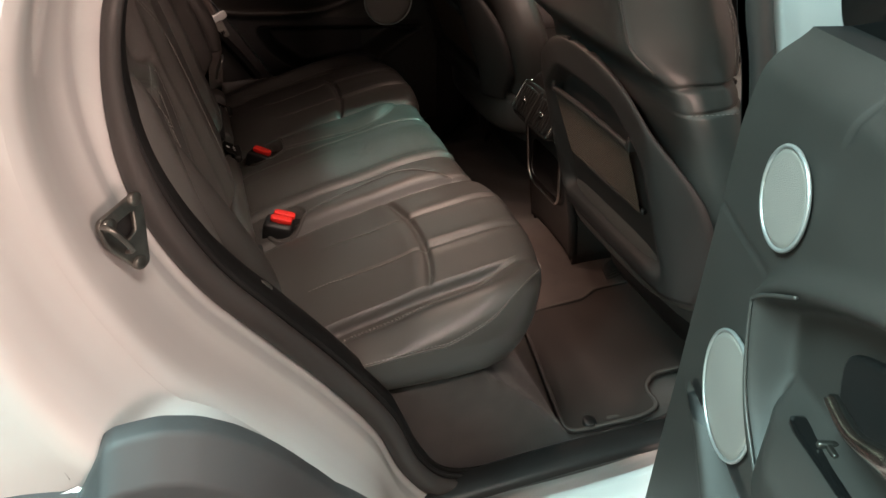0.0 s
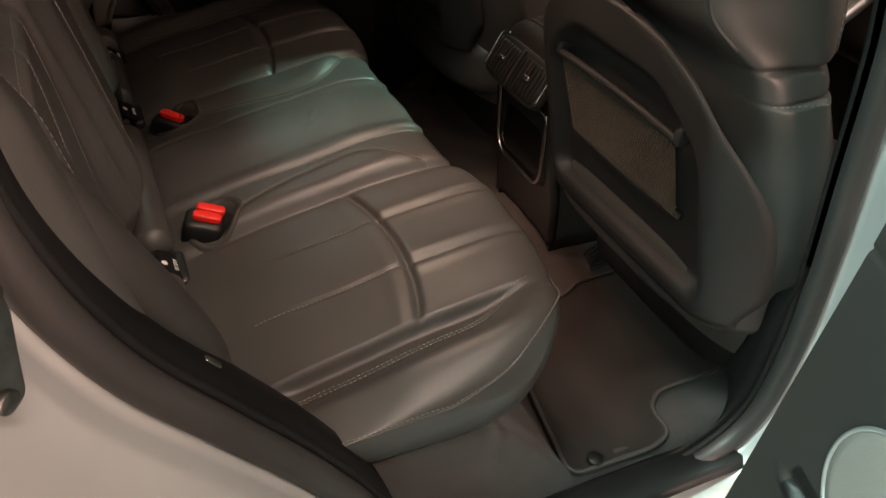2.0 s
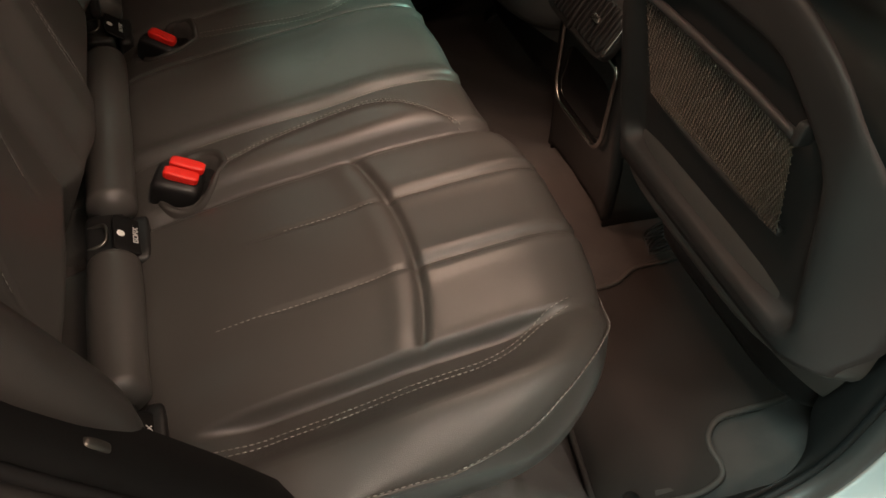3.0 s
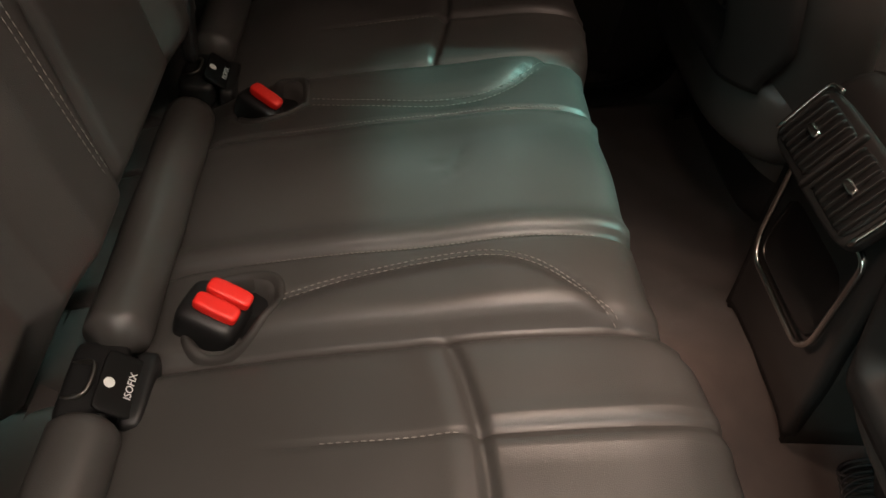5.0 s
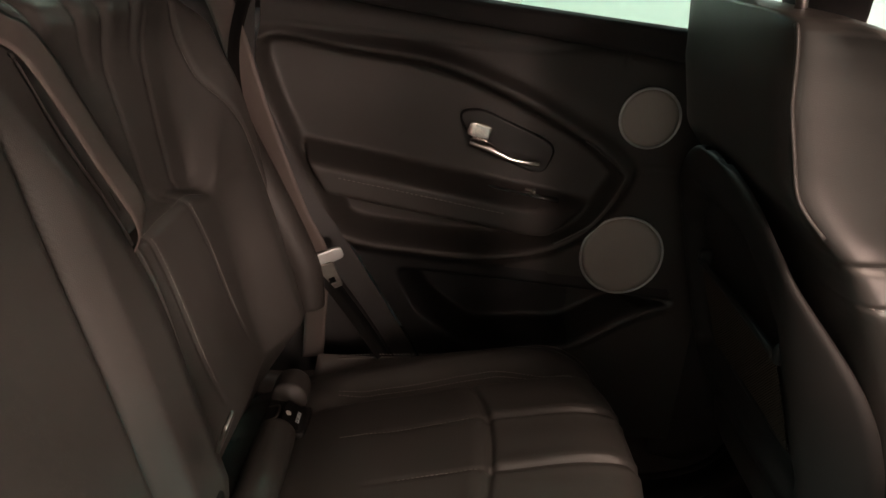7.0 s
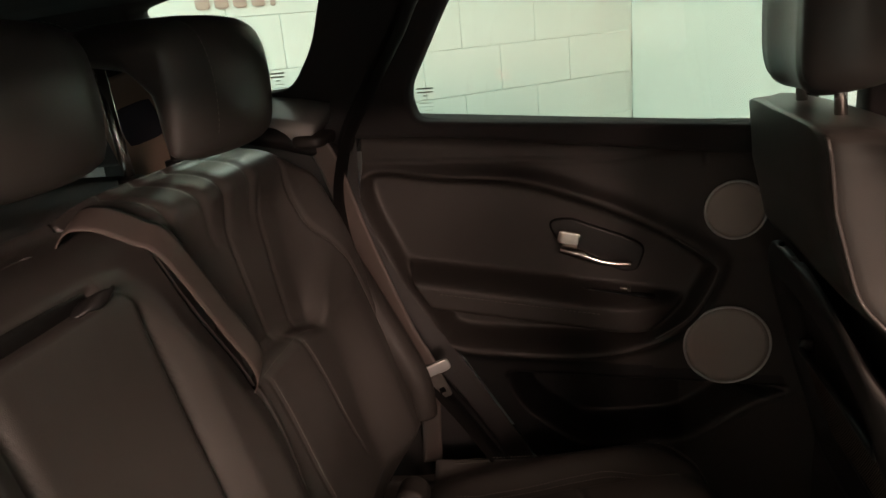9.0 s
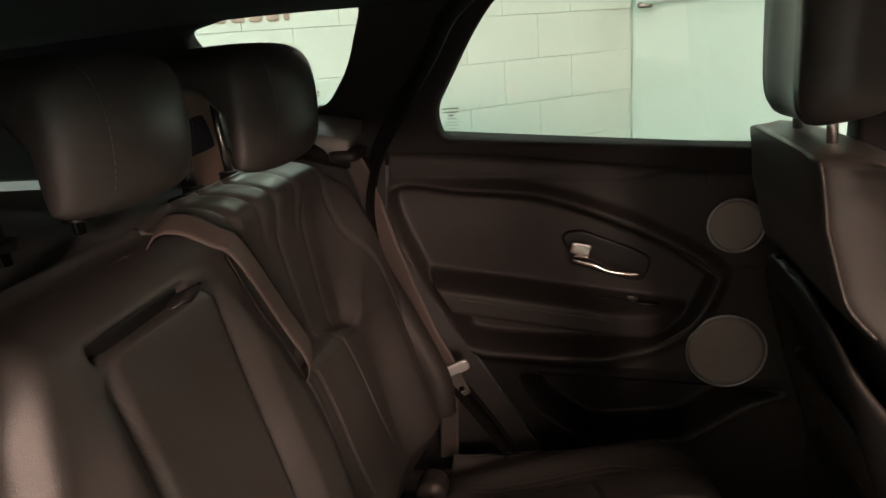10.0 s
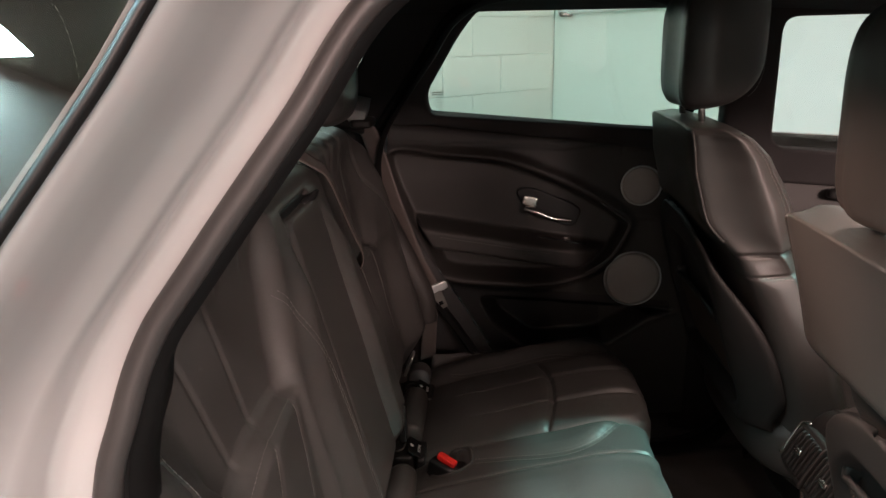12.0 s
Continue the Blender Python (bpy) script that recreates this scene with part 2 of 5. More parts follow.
def plate(outer, holes, depth, bevel=0.004):
    """A flat plate in the x, z plane with openings through it, its faces at y 0 and y depth."""
    cu = bpy.data.curves.new("outline", "CURVE")
    cu.dimensions, cu.fill_mode, cu.extrude, cu.bevel_depth, cu.bevel_resolution = "2D", "BOTH", depth / 2 - bevel, bevel, 2
    for line in [outer, *holes]:
        sp = cu.splines.new("POLY")
        sp.points.add(len(line) - 1)
        for q, (x, z) in zip(sp.points, line):
            q.co = (x, z, 0, 1)
        sp.use_cyclic_u = True
    ob = bpy.data.objects.new("outline", cu)
    scene.collection.objects.link(ob)
    me = bpy.data.meshes.new_from_object(ob.evaluated_get(bpy.context.evaluated_depsgraph_get()))
    v = np.array([x.co[:] for x in me.vertices])
    f = [tuple(q.vertices) for q in me.polygons]
    bpy.data.objects.remove(ob)
    bpy.data.curves.remove(cu)
    bpy.data.meshes.remove(me)
    return np.stack([v[:, 0], v[:, 2] + depth / 2, v[:, 1]], 1), f


def rounded(corners, radius, n=7):
    """A closed outline with rounded corners."""
    out, k = [], len(corners)
    for i in range(k):
        a, b, c = (np.array(corners[j % k], float) for j in (i - 1, i, i + 1))
        ra = min(radius, np.linalg.norm(a - b) * 0.45, np.linalg.norm(c - b) * 0.45)
        p, q = b + (a - b) / np.linalg.norm(a - b) * ra, b + (c - b) / np.linalg.norm(c - b) * ra
        for t in np.linspace(0, 1, n):
            out.append(tuple((1 - t) ** 2 * p + 2 * t * (1 - t) * b + t * t * q))
    return out


def inside(px, pz, poly):
    """Signed distance to a closed outline: minus inside."""
    poly = np.array(poly, float)
    best, odd = np.full(px.shape, 1e9), np.zeros(px.shape, bool)
    for a, b in zip(poly, np.roll(poly, -1, 0)):
        e = b - a
        t = np.clip(((px - a[0]) * e[0] + (pz - a[1]) * e[1]) / (e @ e + 1e-12), 0, 1)
        best = np.minimum(best, np.hypot(px - a[0] - t * e[0], pz - a[1] - t * e[1]))
        odd ^= ((a[1] > pz) != (b[1] > pz)) & (px < (b[0] - a[0]) * (pz - a[1]) / (b[1] - a[1] + 1e-12) + a[0])
    return np.where(odd, -best, best)


def step(x, a, b):
    t = np.clip((x - a) / (b - a), 0, 1)
    return t * t * (3 - 2 * t)


def dent(d, width):
    return np.exp(-((d / width) ** 2))


def stitches(path, gap=0.0062, length=0.0042, radius=0.00065):
    """A row of short threads along a path."""
    p = np.array(path, float)
    run = np.r_[0, np.cumsum(np.linalg.norm(np.diff(p, axis=0), axis=1))]
    out = []
    for at in np.arange(gap, run[-1] - gap, gap):
        a, b = ([np.interp(q, run, p[:, k]) for k in range(3)] for q in (at, at + length))
        mid = (np.array(a) + np.array(b)) / 2
        out.append(tube([a, mid, b], [radius * 0.5, radius, radius * 0.5], 5))
    return join(*out)


def words(text, size):
    """Flat raised letters in the x, y plane, centred."""
    cu = bpy.data.curves.new("words", "FONT")
    cu.body, cu.size, cu.align_x, cu.align_y, cu.extrude = text, size, "CENTER", "CENTER", 0.0002
    ob = bpy.data.objects.new("words", cu)
    scene.collection.objects.link(ob)
    me = bpy.data.meshes.new_from_object(ob.evaluated_get(bpy.context.evaluated_depsgraph_get()))
    out = np.array([x.co[:] for x in me.vertices]), [tuple(q.vertices) for q in me.polygons]
    bpy.data.objects.remove(ob)
    bpy.data.curves.remove(cu)
    bpy.data.meshes.remove(me)
    return out

# ---- the parking bay: two block walls meet in a corner beyond the car ----
CORNER, AX, BX = Vector((0.64, 4.35)), Vector((0.77, 0.64)), Vector((-0.64, 0.77))
COURSE, BLOCK, GROUND, HIGH = 0.25, 0.50, 0.04, 3.2


def plan(a, b):
    """A place on the ground from metres along the two walls, from the corner."""
    q = CORNER + AX.normalized() * a + BX.normalized() * b
    return q.x, q.y


def slab_wall(name, p, q, material, label):
    """A plain wall 0.2 m thick from p to q, its face on the side of the car."""
    (x0, y0), (x1, y1) = p, q
    d = Vector((x1 - x0, y1 - y0)).normalized()
    nrm = Vector((-d.y, d.x))
    if nrm.dot(Vector((0 - x0, 0 - y0))) > 0:
        nrm = -nrm
    pts = [(x0, y0), (x1, y1), (x1 + nrm.x * 0.2, y1 + nrm.y * 0.2), (x0 + nrm.x * 0.2, y0 + nrm.y * 0.2)]
    v = [(x, y, z) for z in (GROUND, HIGH) for x, y in pts]
    f = [(0, 1, 5, 4), (1, 2, 6, 5), (2, 3, 7, 6), (3, 0, 4, 7), (4, 5, 6, 7), (3, 2, 1, 0)]
    ob = part(name, (v, f), material, smooth=False)
    return tagged(ob, label, "wall", kind="structure")


LONG, WIDE = 7.0, 11.5
wall_1 = slab_wall("wall_1", plan(0.2, 0.012), plan(-LONG, 0.012), MORTAR, "cream painted concrete block wall of the parking bay")
wall_2 = slab_wall("wall_2", plan(0.012, 0), plan(0.012, -1.42), WALLPAINT, "pale green painted block wall beside the parking bay")
# the wall is whiter from here on
wall_5 = slab_wall("wall_5", plan(0.012, -1.42), plan(0.012, -WIDE), WHITEWALL, "plain white stretch of wall beyond the block wall")
wall_3 = slab_wall("wall_3", plan(-LONG, 0.2), plan(-LONG, -WIDE), SIDEWALL, "plain brownish grey painted wall closing the bay")
wall_4 = slab_wall("wall_4", plan(-LONG, -WIDE), plan(0.2, -WIDE), SIDEWALL, "plain brownish grey painted wall behind the car")

corners = [plan(0.2, 0.2), plan(-LONG - 0.2, 0.2), plan(-LONG - 0.2, -WIDE - 0.2), plan(0.2, -WIDE - 0.2)]
for name, z0, z1, mat, label in (("floor", GROUND - 0.2, GROUND, CONCRETE, "grey concrete floor of the parking bay"), ("ceiling", HIGH, HIGH + 0.15, CEILING, "dull brown board ceiling over the parking bay")):
    v = [(x, y, z) for z in (z0, z1) for x, y in corners]
    tagged(part(name, (v, [(3, 2, 1, 0), (4, 5, 6, 7), (0, 1, 5, 4), (1, 2, 6, 5), (2, 3, 7, 6), (3, 0, 4, 7)]), mat, smooth=False), label, name, kind="structure")

# ---- the car's frame of measure: x forward, y to its left side, YC its middle ----
YC = -0.03
car = thing("car", "silver white compact SUV with dark cabin, rear door open", "car")

# near side door opening, rear edge first, as x and z of the seal
OPENING = [(0.052, 1.498), (-0.003, 1.422), (-0.061, 1.342), (-0.114, 1.262), (-0.137, 1.185), (-0.135, 1.10), (-0.114, 1.015), (-0.074, 0.923), (-0.008, 0.828),
           (0.060, 0.731), (0.125, 0.62), (0.165, 0.51), (0.215, 0.44), (0.30, 0.415), (0.50, 0.41), (0.66, 0.43), (0.740, 0.50), (0.742, 0.65), (0.712, 0.80),
           (0.672, 0.95), (0.632, 1.10), (0.597, 1.20), (0.570, 1.35), (0.545, 1.47), (0.49, 1.53), (0.32, 1.545), (0.14, 1.54)]
LOOP = glide(OPENING, 260, closed=True)


def lean(z):
    """How far the sides of the cabin come in above the waist."""
    return 0.34 * np.clip(np.asarray(z, float) - 1.22, 0, 1) ** 1.15


def loop_at(off, y, sink=0.0):
    """The door opening, grown outwards by off, at the depth y."""
    t = np.roll(LOOP, -1, 0) - np.roll(LOOP, 1, 0)
    t /= np.linalg.norm(t, axis=1, keepdims=True)
    n = np.stack([-t[:, 1], t[:, 0]], 1)
    mid = LOOP.mean(0)
    if ((LOOP - mid) * n).sum() < 0:
        n = -n
    q = LOOP + n * np.reshape(off, (-1, 1))
    return np.stack([q[:, 0], np.minimum(y, y - sink * 0.055 * step(LOOP[:, 1], 0.56, 0.45)) + lean(q[:, 1]), q[:, 1]], 1)


def loops(*rows):
    return sheet(np.array([loop_at(*r) for r in rows]), around=True)


HIGH = step(LOOP[:, 1], 1.24, 1.31) * step(LOOP[:, 0], 0.40, 0.25)
rows = []
for off, y, sink in ((-0.004, -0.632, 1), (-0.012, -0.650, 0.6), (-0.014, -0.670, 0.25), (-0.010, -0.686, 0), (0.004, -0.692, 0)):
    q = loop_at(off + 0.036 * HIGH * min(1, max(0, (y + 0.692) * 16)), y, sink)
    thin = step(q[:, 0], 0.50, 0.58) * step(q[:, 2], 0.66, 0.80)
    q[:, 1] += np.minimum(-0.700 - y, 0) * thin
    rows.append(q)
part("door_opening_trim", sheet(np.array(rows), around=True), TRIM, car, "black plastic trim round the door opening")
SNUG = step(LOOP[:, 1], 1.00, 1.22) * step(LOOP[:, 0], 0.40, 0.25)
part("door_seal", tube(loop_at(0.012 - 0.014 * SNUG + 0.010 * HIGH, -0.706), 0.0165 - 0.0075 * SNUG, 12, closed=True), SEAL, car, "grey rubber door seal")
part("seal_lip", tube(loop_at(-0.004 + 0.014 * HIGH, -0.693), 0.005, 8, closed=True), RUBBER, car)
jamb_rows = [(0.016, -0.700), (0.022, -0.706), (0.027, -0.710), (0.031, -0.714), (0.034, -0.718), (0.035, -0.725), (0.035, -0.745), (0.037, -0.753), (0.042, -0.763), (0.047, -0.785), (0.050, -0.810), (0.053, -0.832), (0.056, -0.846), (0.061, -0.856), (0.068, -0.861)]
jamb_rows = [(off - (0.018 * SNUG - 0.014 * HIGH) * max(1 - k / 7, 0), y) for k, (off, y) in enumerate(jamb_rows)]
part("door_jamb", loops(*jamb_rows), PAINT, car, "silver white painted door jamb")


def skin(x, z):
    """y of the near flank: shoulder, waist and the swell over the rear wheel."""
    x, z = np.asarray(x, float), np.asarray(z, float)
    y = -0.872 - 0.055 * step(z, 1.27, 1.02) + 0.03 * step(z, 0.62, 0.40)
    swell = np.exp(-(((x + 0.42) / 0.34) ** 2)) * np.exp(-(((z - 0.86) / 0.26) ** 2))
    return y - 0.022 * swell + lean(z)


# flank behind the opening: from the jamb's rim to the tail
rim = loop_at(0.068, -0.861)
back = rim[[i for i in range(len(rim)) if rim[i][0] < 0.16 and rim[i][2] < 1.50]]
back = back[np.argsort(-back[:, 2])]
WHEEL, HUB, ARCH = np.array((-0.325, 0.455)), 0.40, 0.450


def arch_off(degrees):
    """How far the squarish arch departs from a circle."""
    return np.interp(degrees, [0, 30, 44, 50, 56, 61, 65, 69, 73, 74, 76, 200], [-0.03, -0.03, -0.027, -0.014, 0.003, 0.016, 0.022, 0.020, 0.008, 0.0, -0.062, -0.062])


rows = []
for k, f in enumerate(np.r_[0, np.linspace(0.01, 0.06, 5), np.linspace(0.075, 0.24, 12), np.linspace(0.27, 1, 22)]):
    x = back[:, 0] + f * (-1.15 - back[:, 0])
    z = back[:, 2]
    d = np.hypot(x - WHEEL[0], z - WHEEL[1])
    hole = ARCH + arch_off(np.degrees(np.arctan2(z - WHEEL[1], x - WHEEL[0])))
    push = np.where((d < hole) & (d > 1e-6), hole / np.maximum(d, 1e-6), 1.0)
    x2, z2 = WHEEL[0] + (x - WHEEL[0]) * push, WHEEL[1] + (z - WHEEL[1]) * push
    y = skin(x2, z2)
    y = back[:, 1] * (1 - step(f, 0, 0.05)) + y * step(f, 0, 0.05)
    y = y - 0.007 * dent(f - 0.055, 0.028) + 0.008 * dent(f - 0.15, 0.050)
    rows.append(np.stack([x2, y, z2], 1))
flank = np.array(rows)
keep_z = 1.30
low = flank[:, flank[0, :, 2] <= keep_z]
part("rear_quarter_panel", sheet(low), PAINT, car, "silver white painted rear quarter panel")

# thin grey line laid on the panel for a soft edge of shading
gap = glide([(-0.238, 1.10), (-0.238, 1.049), (-0.237, 1.007), (-0.235, 0.969), (-0.230, 0.927), (-0.225, 0.892)], 30)
part("panel_shade_line", tube([(x, float(skin(x, z)) - 0.0002, z) for x, z in gap], 0.0006, 6), SHELFGREY, car)
# the pillar behind the door above the waist: painted edge, black trim, tinted quarter glass
PICK = [i for i in range(len(LOOP)) if LOOP[i][1] > 1.29 and LOOP[i][0] < 0.06]
PICK = sorted(PICK, key=lambda i: LOOP[i][1])
part("quarter_glass_trim", sheet(np.array([loop_at(o, y)[PICK] for o, y in ((0.0585, -0.861), (0.0590, -0.866), (0.0605, -0.868), (0.0635, -0.868), (0.0655, -0.862))])), BLACK, car, "black quarter window trim")
part("quarter_glass", sheet(np.array([loop_at(o, y)[PICK] for o, y in zip(np.linspace(0.0640, 0.60, 12), np.linspace(-0.864, -0.835, 12))])), PRIVACY, car, "tinted rear quarter glass").visible_shadow = False

# wheel arch cladding, tyre and wheel
ang = np.radians(np.r_[np.linspace(-12, 73, 80), np.linspace(73.3, 77, 14), np.linspace(78, 200, 60)])
def arch_ring(r, y):
    r = r + arch_off(np.degrees(ang))
    x, z = WHEEL[0] + r * np.cos(ang), WHEEL[1] + r * np.sin(ang)
    return np.stack([x, np.broadcast_to(y, x.shape) + skin(x, z) + 0.92, z], 1)
arch = np.array([arch_ring(r, y) for r, y in ((0.492, -0.912), (0.494, -0.930), (0.4925, -0.935), (0.489, -0.938), (0.464, -0.958), (0.4615, -0.9605), (0.459, -0.9625), (0.455, -0.9635), (0.432, -0.966), (0.429, -0.9658), (0.4265, -0.9635), (0.425, -0.960), (0.405, -0.945), (0.402, -0.93), (0.400, -0.70))])
part("wheel_arch_cladding", sheet(arch), CLADDING, car, "dark grey plastic wheel arch cladding")
prof = [(0.23, -0.80), (0.25, -0.845), (0.30, -0.87), (0.335, -0.872), (0.352, -0.858), (0.36, -0.83), (0.36, -0.72), (0.34, -0.66), (0.24, -0.65)]
ring = np.array([[(WHEEL[0] + r * math.cos(a), y, HUB + r * math.sin(a)) for a in np.linspace(0, 2 * math.pi, 72, endpoint=False)] for r, y in prof])
wheel = part("rear_wheel", sheet(ring, around=True), RUBBER, car, "black rear tyre")
part("rim", turned(disc(0.24, 0.0, 60, -0.03), pose(WHEEL[0], -0.80, HUB, 90)), ALU, wheel, "silver alloy rim")

# sill below the opening
sill_x = np.linspace(0.10, 0.86, 40)
sill = [(-0.668, 0.402), (-0.678, 0.416), (-0.688, 0.424), (-0.730, 0.428), (-0.745, 0.420)]
part("sill_scuff_plate", thick(np.array([[(x, y, z + 0.012 * math.sin(math.pi * (x - 0.1) / 0.76)) for x in sill_x] for y, z in sill]), 0.01, flip=True), BLACK, car, "black plastic sill scuff plate")
outer = [(-0.86, 0.36), (-0.90, 0.345), (-0.925, 0.32), (-0.93, 0.27), (-0.90, 0.22), (-0.84, 0.20)]
part("sill_panel", sheet(np.array([[(x, y, z) for x in np.linspace(0.10, 1.0, 30)] for y, z in outer])), PAINT, car)
# the painted centre pillar beyond the opening
bp = np.array([[(x + 0.02 * (1.2 - z), -0.885 + d + float(lean(z)), z) for z in np.linspace(0.40, 1.50, 30)] for x, d in ((0.735, 0.0), (0.75, -0.006), (0.79, -0.008), (0.81, 0.02))])
part("centre_pillar", sheet(bp), PAINT, car, "silver white painted centre pillar")

part("trim_clip", turned(block(0, 0, 0, 0.020, 0.008, 0.008, 4, 5), pose(-0.022, -0.666, 0.868, 0, 52, 0)), STEEL, car, "small bright metal clip in the trim")
# the far opening's trim and seal
FAR = Matrix.Translation((0, 2 * YC, 0)) @ Matrix.Diagonal((1, -1, 1, 1))
def other_side(vf):
    v, f = turned(vf, FAR)
    return v, [q[::-1] for q in f]
part("far_opening_trim", other_side(loops((-0.004, -0.622), (-0.012, -0.634), (-0.014, -0.645), (-0.012, -0.665), (0.0, -0.690), (0.02, -0.72))), TRIM, car, "black plastic trim round the closed door")
part("far_door_seal", other_side(tube(loop_at(0.008, -0.700), 0.012, 10, closed=True)), RUBBER, car)

# door striker on the rear jamb
SM = pose(-0.154, -0.790, 1.043, 0, -8, -36) @ Matrix.Diagonal((0.8, 0.85, 0.70, 1))
def stuck(vf):
    return turned(vf, SM)
striker = part("door_striker", stuck(turned(plate(rounded([(-0.036, 0.045), (0.030, 0.040), (0.026, 0.0), (0.004, -0.040), (-0.004, -0.058), (-0.020, -0.055), (-0.026, -0.03), (-0.040, 0.02)], 0.012), [rounded([(-0.026, 0.028), (0.018, 0.026), (0.004, -0.008), (-0.018, -0.004)], 0.006)], 0.007, 0.002), pose(0, 0, 0, 0, 0, -90))), STEEL, car, "bare steel door striker with screws")
part("striker_recess", stuck(block(-0.005, 0.004, 0.010, 0.006, 0.052, 0.045, 6, 5)), BLACK, striker)
part("striker_loop", stuck(tube(glide([(0.004, -0.026, 0.034), (0.020, -0.028, 0.032), (0.024, -0.022, 0.016), (0.021, -0.010, -0.012), (0.004, -0.006, -0.020)], 24), 0.0036)), STEEL, striker)
for y, z in ((0.004, -0.044), (0.030, 0.040), (-0.018, 0.030)):
    part("screw", stuck(turned(disc(0.0095, 0.007, 20, 0.002), pose(0.004, y, z, 0, 90, 0))), STEEL, striker)

# ---- cabin shell ----
fx, fz = np.linspace(-1.2, 2.3, 40), np.linspace(0, 1, 24)
P = np.array([[(x, 0.862 - 0.035 * math.cos(f * 5.2) - 0.05 * float(step(f, 0.15, 0.0)) , 0.24 + f * (float(1.255 - 0.06 * max(x, 0)) - 0.24)) for x in fx] for f in fz])
part("far_flank", sheet(P), PAINT, car, "silver white painted far flank")
part("far_waist_trim", sheet(np.array([[(x, y, float(1.252 - 0.06 * max(x, 0)) - d) for x in fx] for y, d in ((0.752, 0.030), (0.758, 0.008), (0.765, 0.0), (0.80, 0.0), (0.862 - 0.035 * math.cos(5.2), 0.0))])), RUBBER, car)
# side trim in two tones, painted for the wall and ceiling reflected in the glass
for z0, z1, mat, label in ((0.45, 1.452, SIDEWALL, "luggage side trim in the grey of the reflected wall"), (1.452, 1.60, CEILING, "roof lining edge in the brown of the reflected ceiling")):
    P = np.array([[(x, -0.690 + 0.34 * max(z - 1.22, 0) - (0.006 if z0 > 1 else 0), z) for z in np.linspace(z0, z1, 14)] for x in np.linspace(-1.25, -0.185, 12)])
    part("near_side_trim", sheet(P), mat, car, label)
# carpet floor with the tunnel and the rise under the bench
cx = np.r_[np.linspace(-0.12, 0.28, 8), np.linspace(0.30, 0.52, 40), np.linspace(0.54, 1.6, 50)]
cy = np.r_[np.linspace(-0.70, -0.60, 16), np.linspace(-0.59, 0.84, 120)]
X, Y = np.meshgrid(cx, cy, indexing="ij")
Z = 0.398 + 0.165 * np.clip((0.475 - X) / 0.14, 0, 1) + 0.055 * dent(Y - YC + 0.02, 0.12) * step(X, 0.42, 0.52) + 0.012 * step(np.abs(Y + 0.02), 0.55, 0.62) * step(Y, 0.64, 0.60) + 0.04 * step(X, 0.335, 0.29)
Z = Z - (Z - 0.385) * step(Y, -0.640, -0.672)
Z = Z + 0.0025 * np.sin(X * 37 + Y * 11) * np.sin(Y * 29 + 1)
tagged(part("carpet", sheet(np.stack([X, Y, Z], 2), flip=True), CARPET, car), "dark brown cabin carpet, slightly worn")

# roof and its lining, tail and front closing panels
rx, ry = np.linspace(-1.05, 1.15, 30), np.linspace(-0.66, 0.60, 30)
X, Y = np.meshgrid(rx, ry, indexing="ij")
Z = 1.575 - 0.06 * np.abs((Y - YC) / 0.62) ** 3 - 0.03 * step(X, -0.2, -1.05) - 0.02 * step(X, 0.6, 1.15)
lining = part("headliner", thick(np.stack([X, Y, Z], 2), -0.012), HEADLINER, car, "black cloth headliner")
part("roof", thick(np.stack([X, Y * 1.06 + 0.002, Z + 0.03], 2), -0.004), PAINT, car)
part("tailgate_trim", thick(np.array([[(-0.98 - 0.35 * (1.56 - z), y, z) for z in np.linspace(0.55, 1.56, 14)] for y in np.linspace(-0.66, 0.6, 14)]), 0.03), BLACK, car)
part("bulkhead", thick(np.array([[(1.95, y, z) for z in np.linspace(0.35, 1.06, 10)] for y in np.linspace(-0.8, 0.76, 10)]), 0.03), BLACK, car)
# two unseen housings, added with the bench and front seat fills
part("bench_fill_housing", block(0.27, -0.40, 1.538, 0.11, 0.18, 0.03, 5, 6), PLASTIC, car, "small unseen housing added for the bench fill light")
part("seat_fill_housing", block(0.11, -0.28, 1.545, 0.07, 0.10, 0.028, 5, 6), PLASTIC, car, "small unseen housing added for the seat fill light")
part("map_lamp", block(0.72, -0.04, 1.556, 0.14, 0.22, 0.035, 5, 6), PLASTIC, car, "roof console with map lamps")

# ---- rear bench ----
BC = -0.05
bench = thing("rear_bench_seat", "black leather rear bench with stitched three place cushions", "car seat")
PX = np.array([-0.17, -0.075, -0.04, 0.00, 0.05, 0.10, 0.16, 0.22, 0.28, 0.33, 0.37, 0.400, 0.422, 0.436, 0.443, 0.444, 0.440, 0.430, 0.412, 0.380, 0.32, 0.22, 0.10, 0.0])
PZ = np.array([0.585, 0.620, 0.640, 0.664, 0.682, 0.696, 0.711, 0.725, 0.738, 0.748, 0.754, 0.755, 0.750, 0.739, 0.722, 0.700, 0.672, 0.645, 0.625, 0.613, 0.610, 0.612, 0.615, 0.618])
PRUN = np.r_[0, np.cumsum(np.hypot(np.diff(PX), np.diff(PZ)))]
TOP = 11
SEAM_Z, END = 0.695, 0.16
PAD = glide([(-0.10, 0.170), (0.02, 0.162), (0.09, 0.152), (0.155, 0.135), (0.225, 0.121), (0.29, 0.122), (0.337, 0.140), (0.372, 0.172), (0.398, 0.206), (0.44, 0.235)], 300)
POCKETS = ((0.046, -0.158, 0.036), (0.042, 0.158, 0.026))


def pad_line(x):
    """Inner border of the raised roll beside the middle place."""
    return np.interp(x, PAD[:, 0], PAD[:, 1])



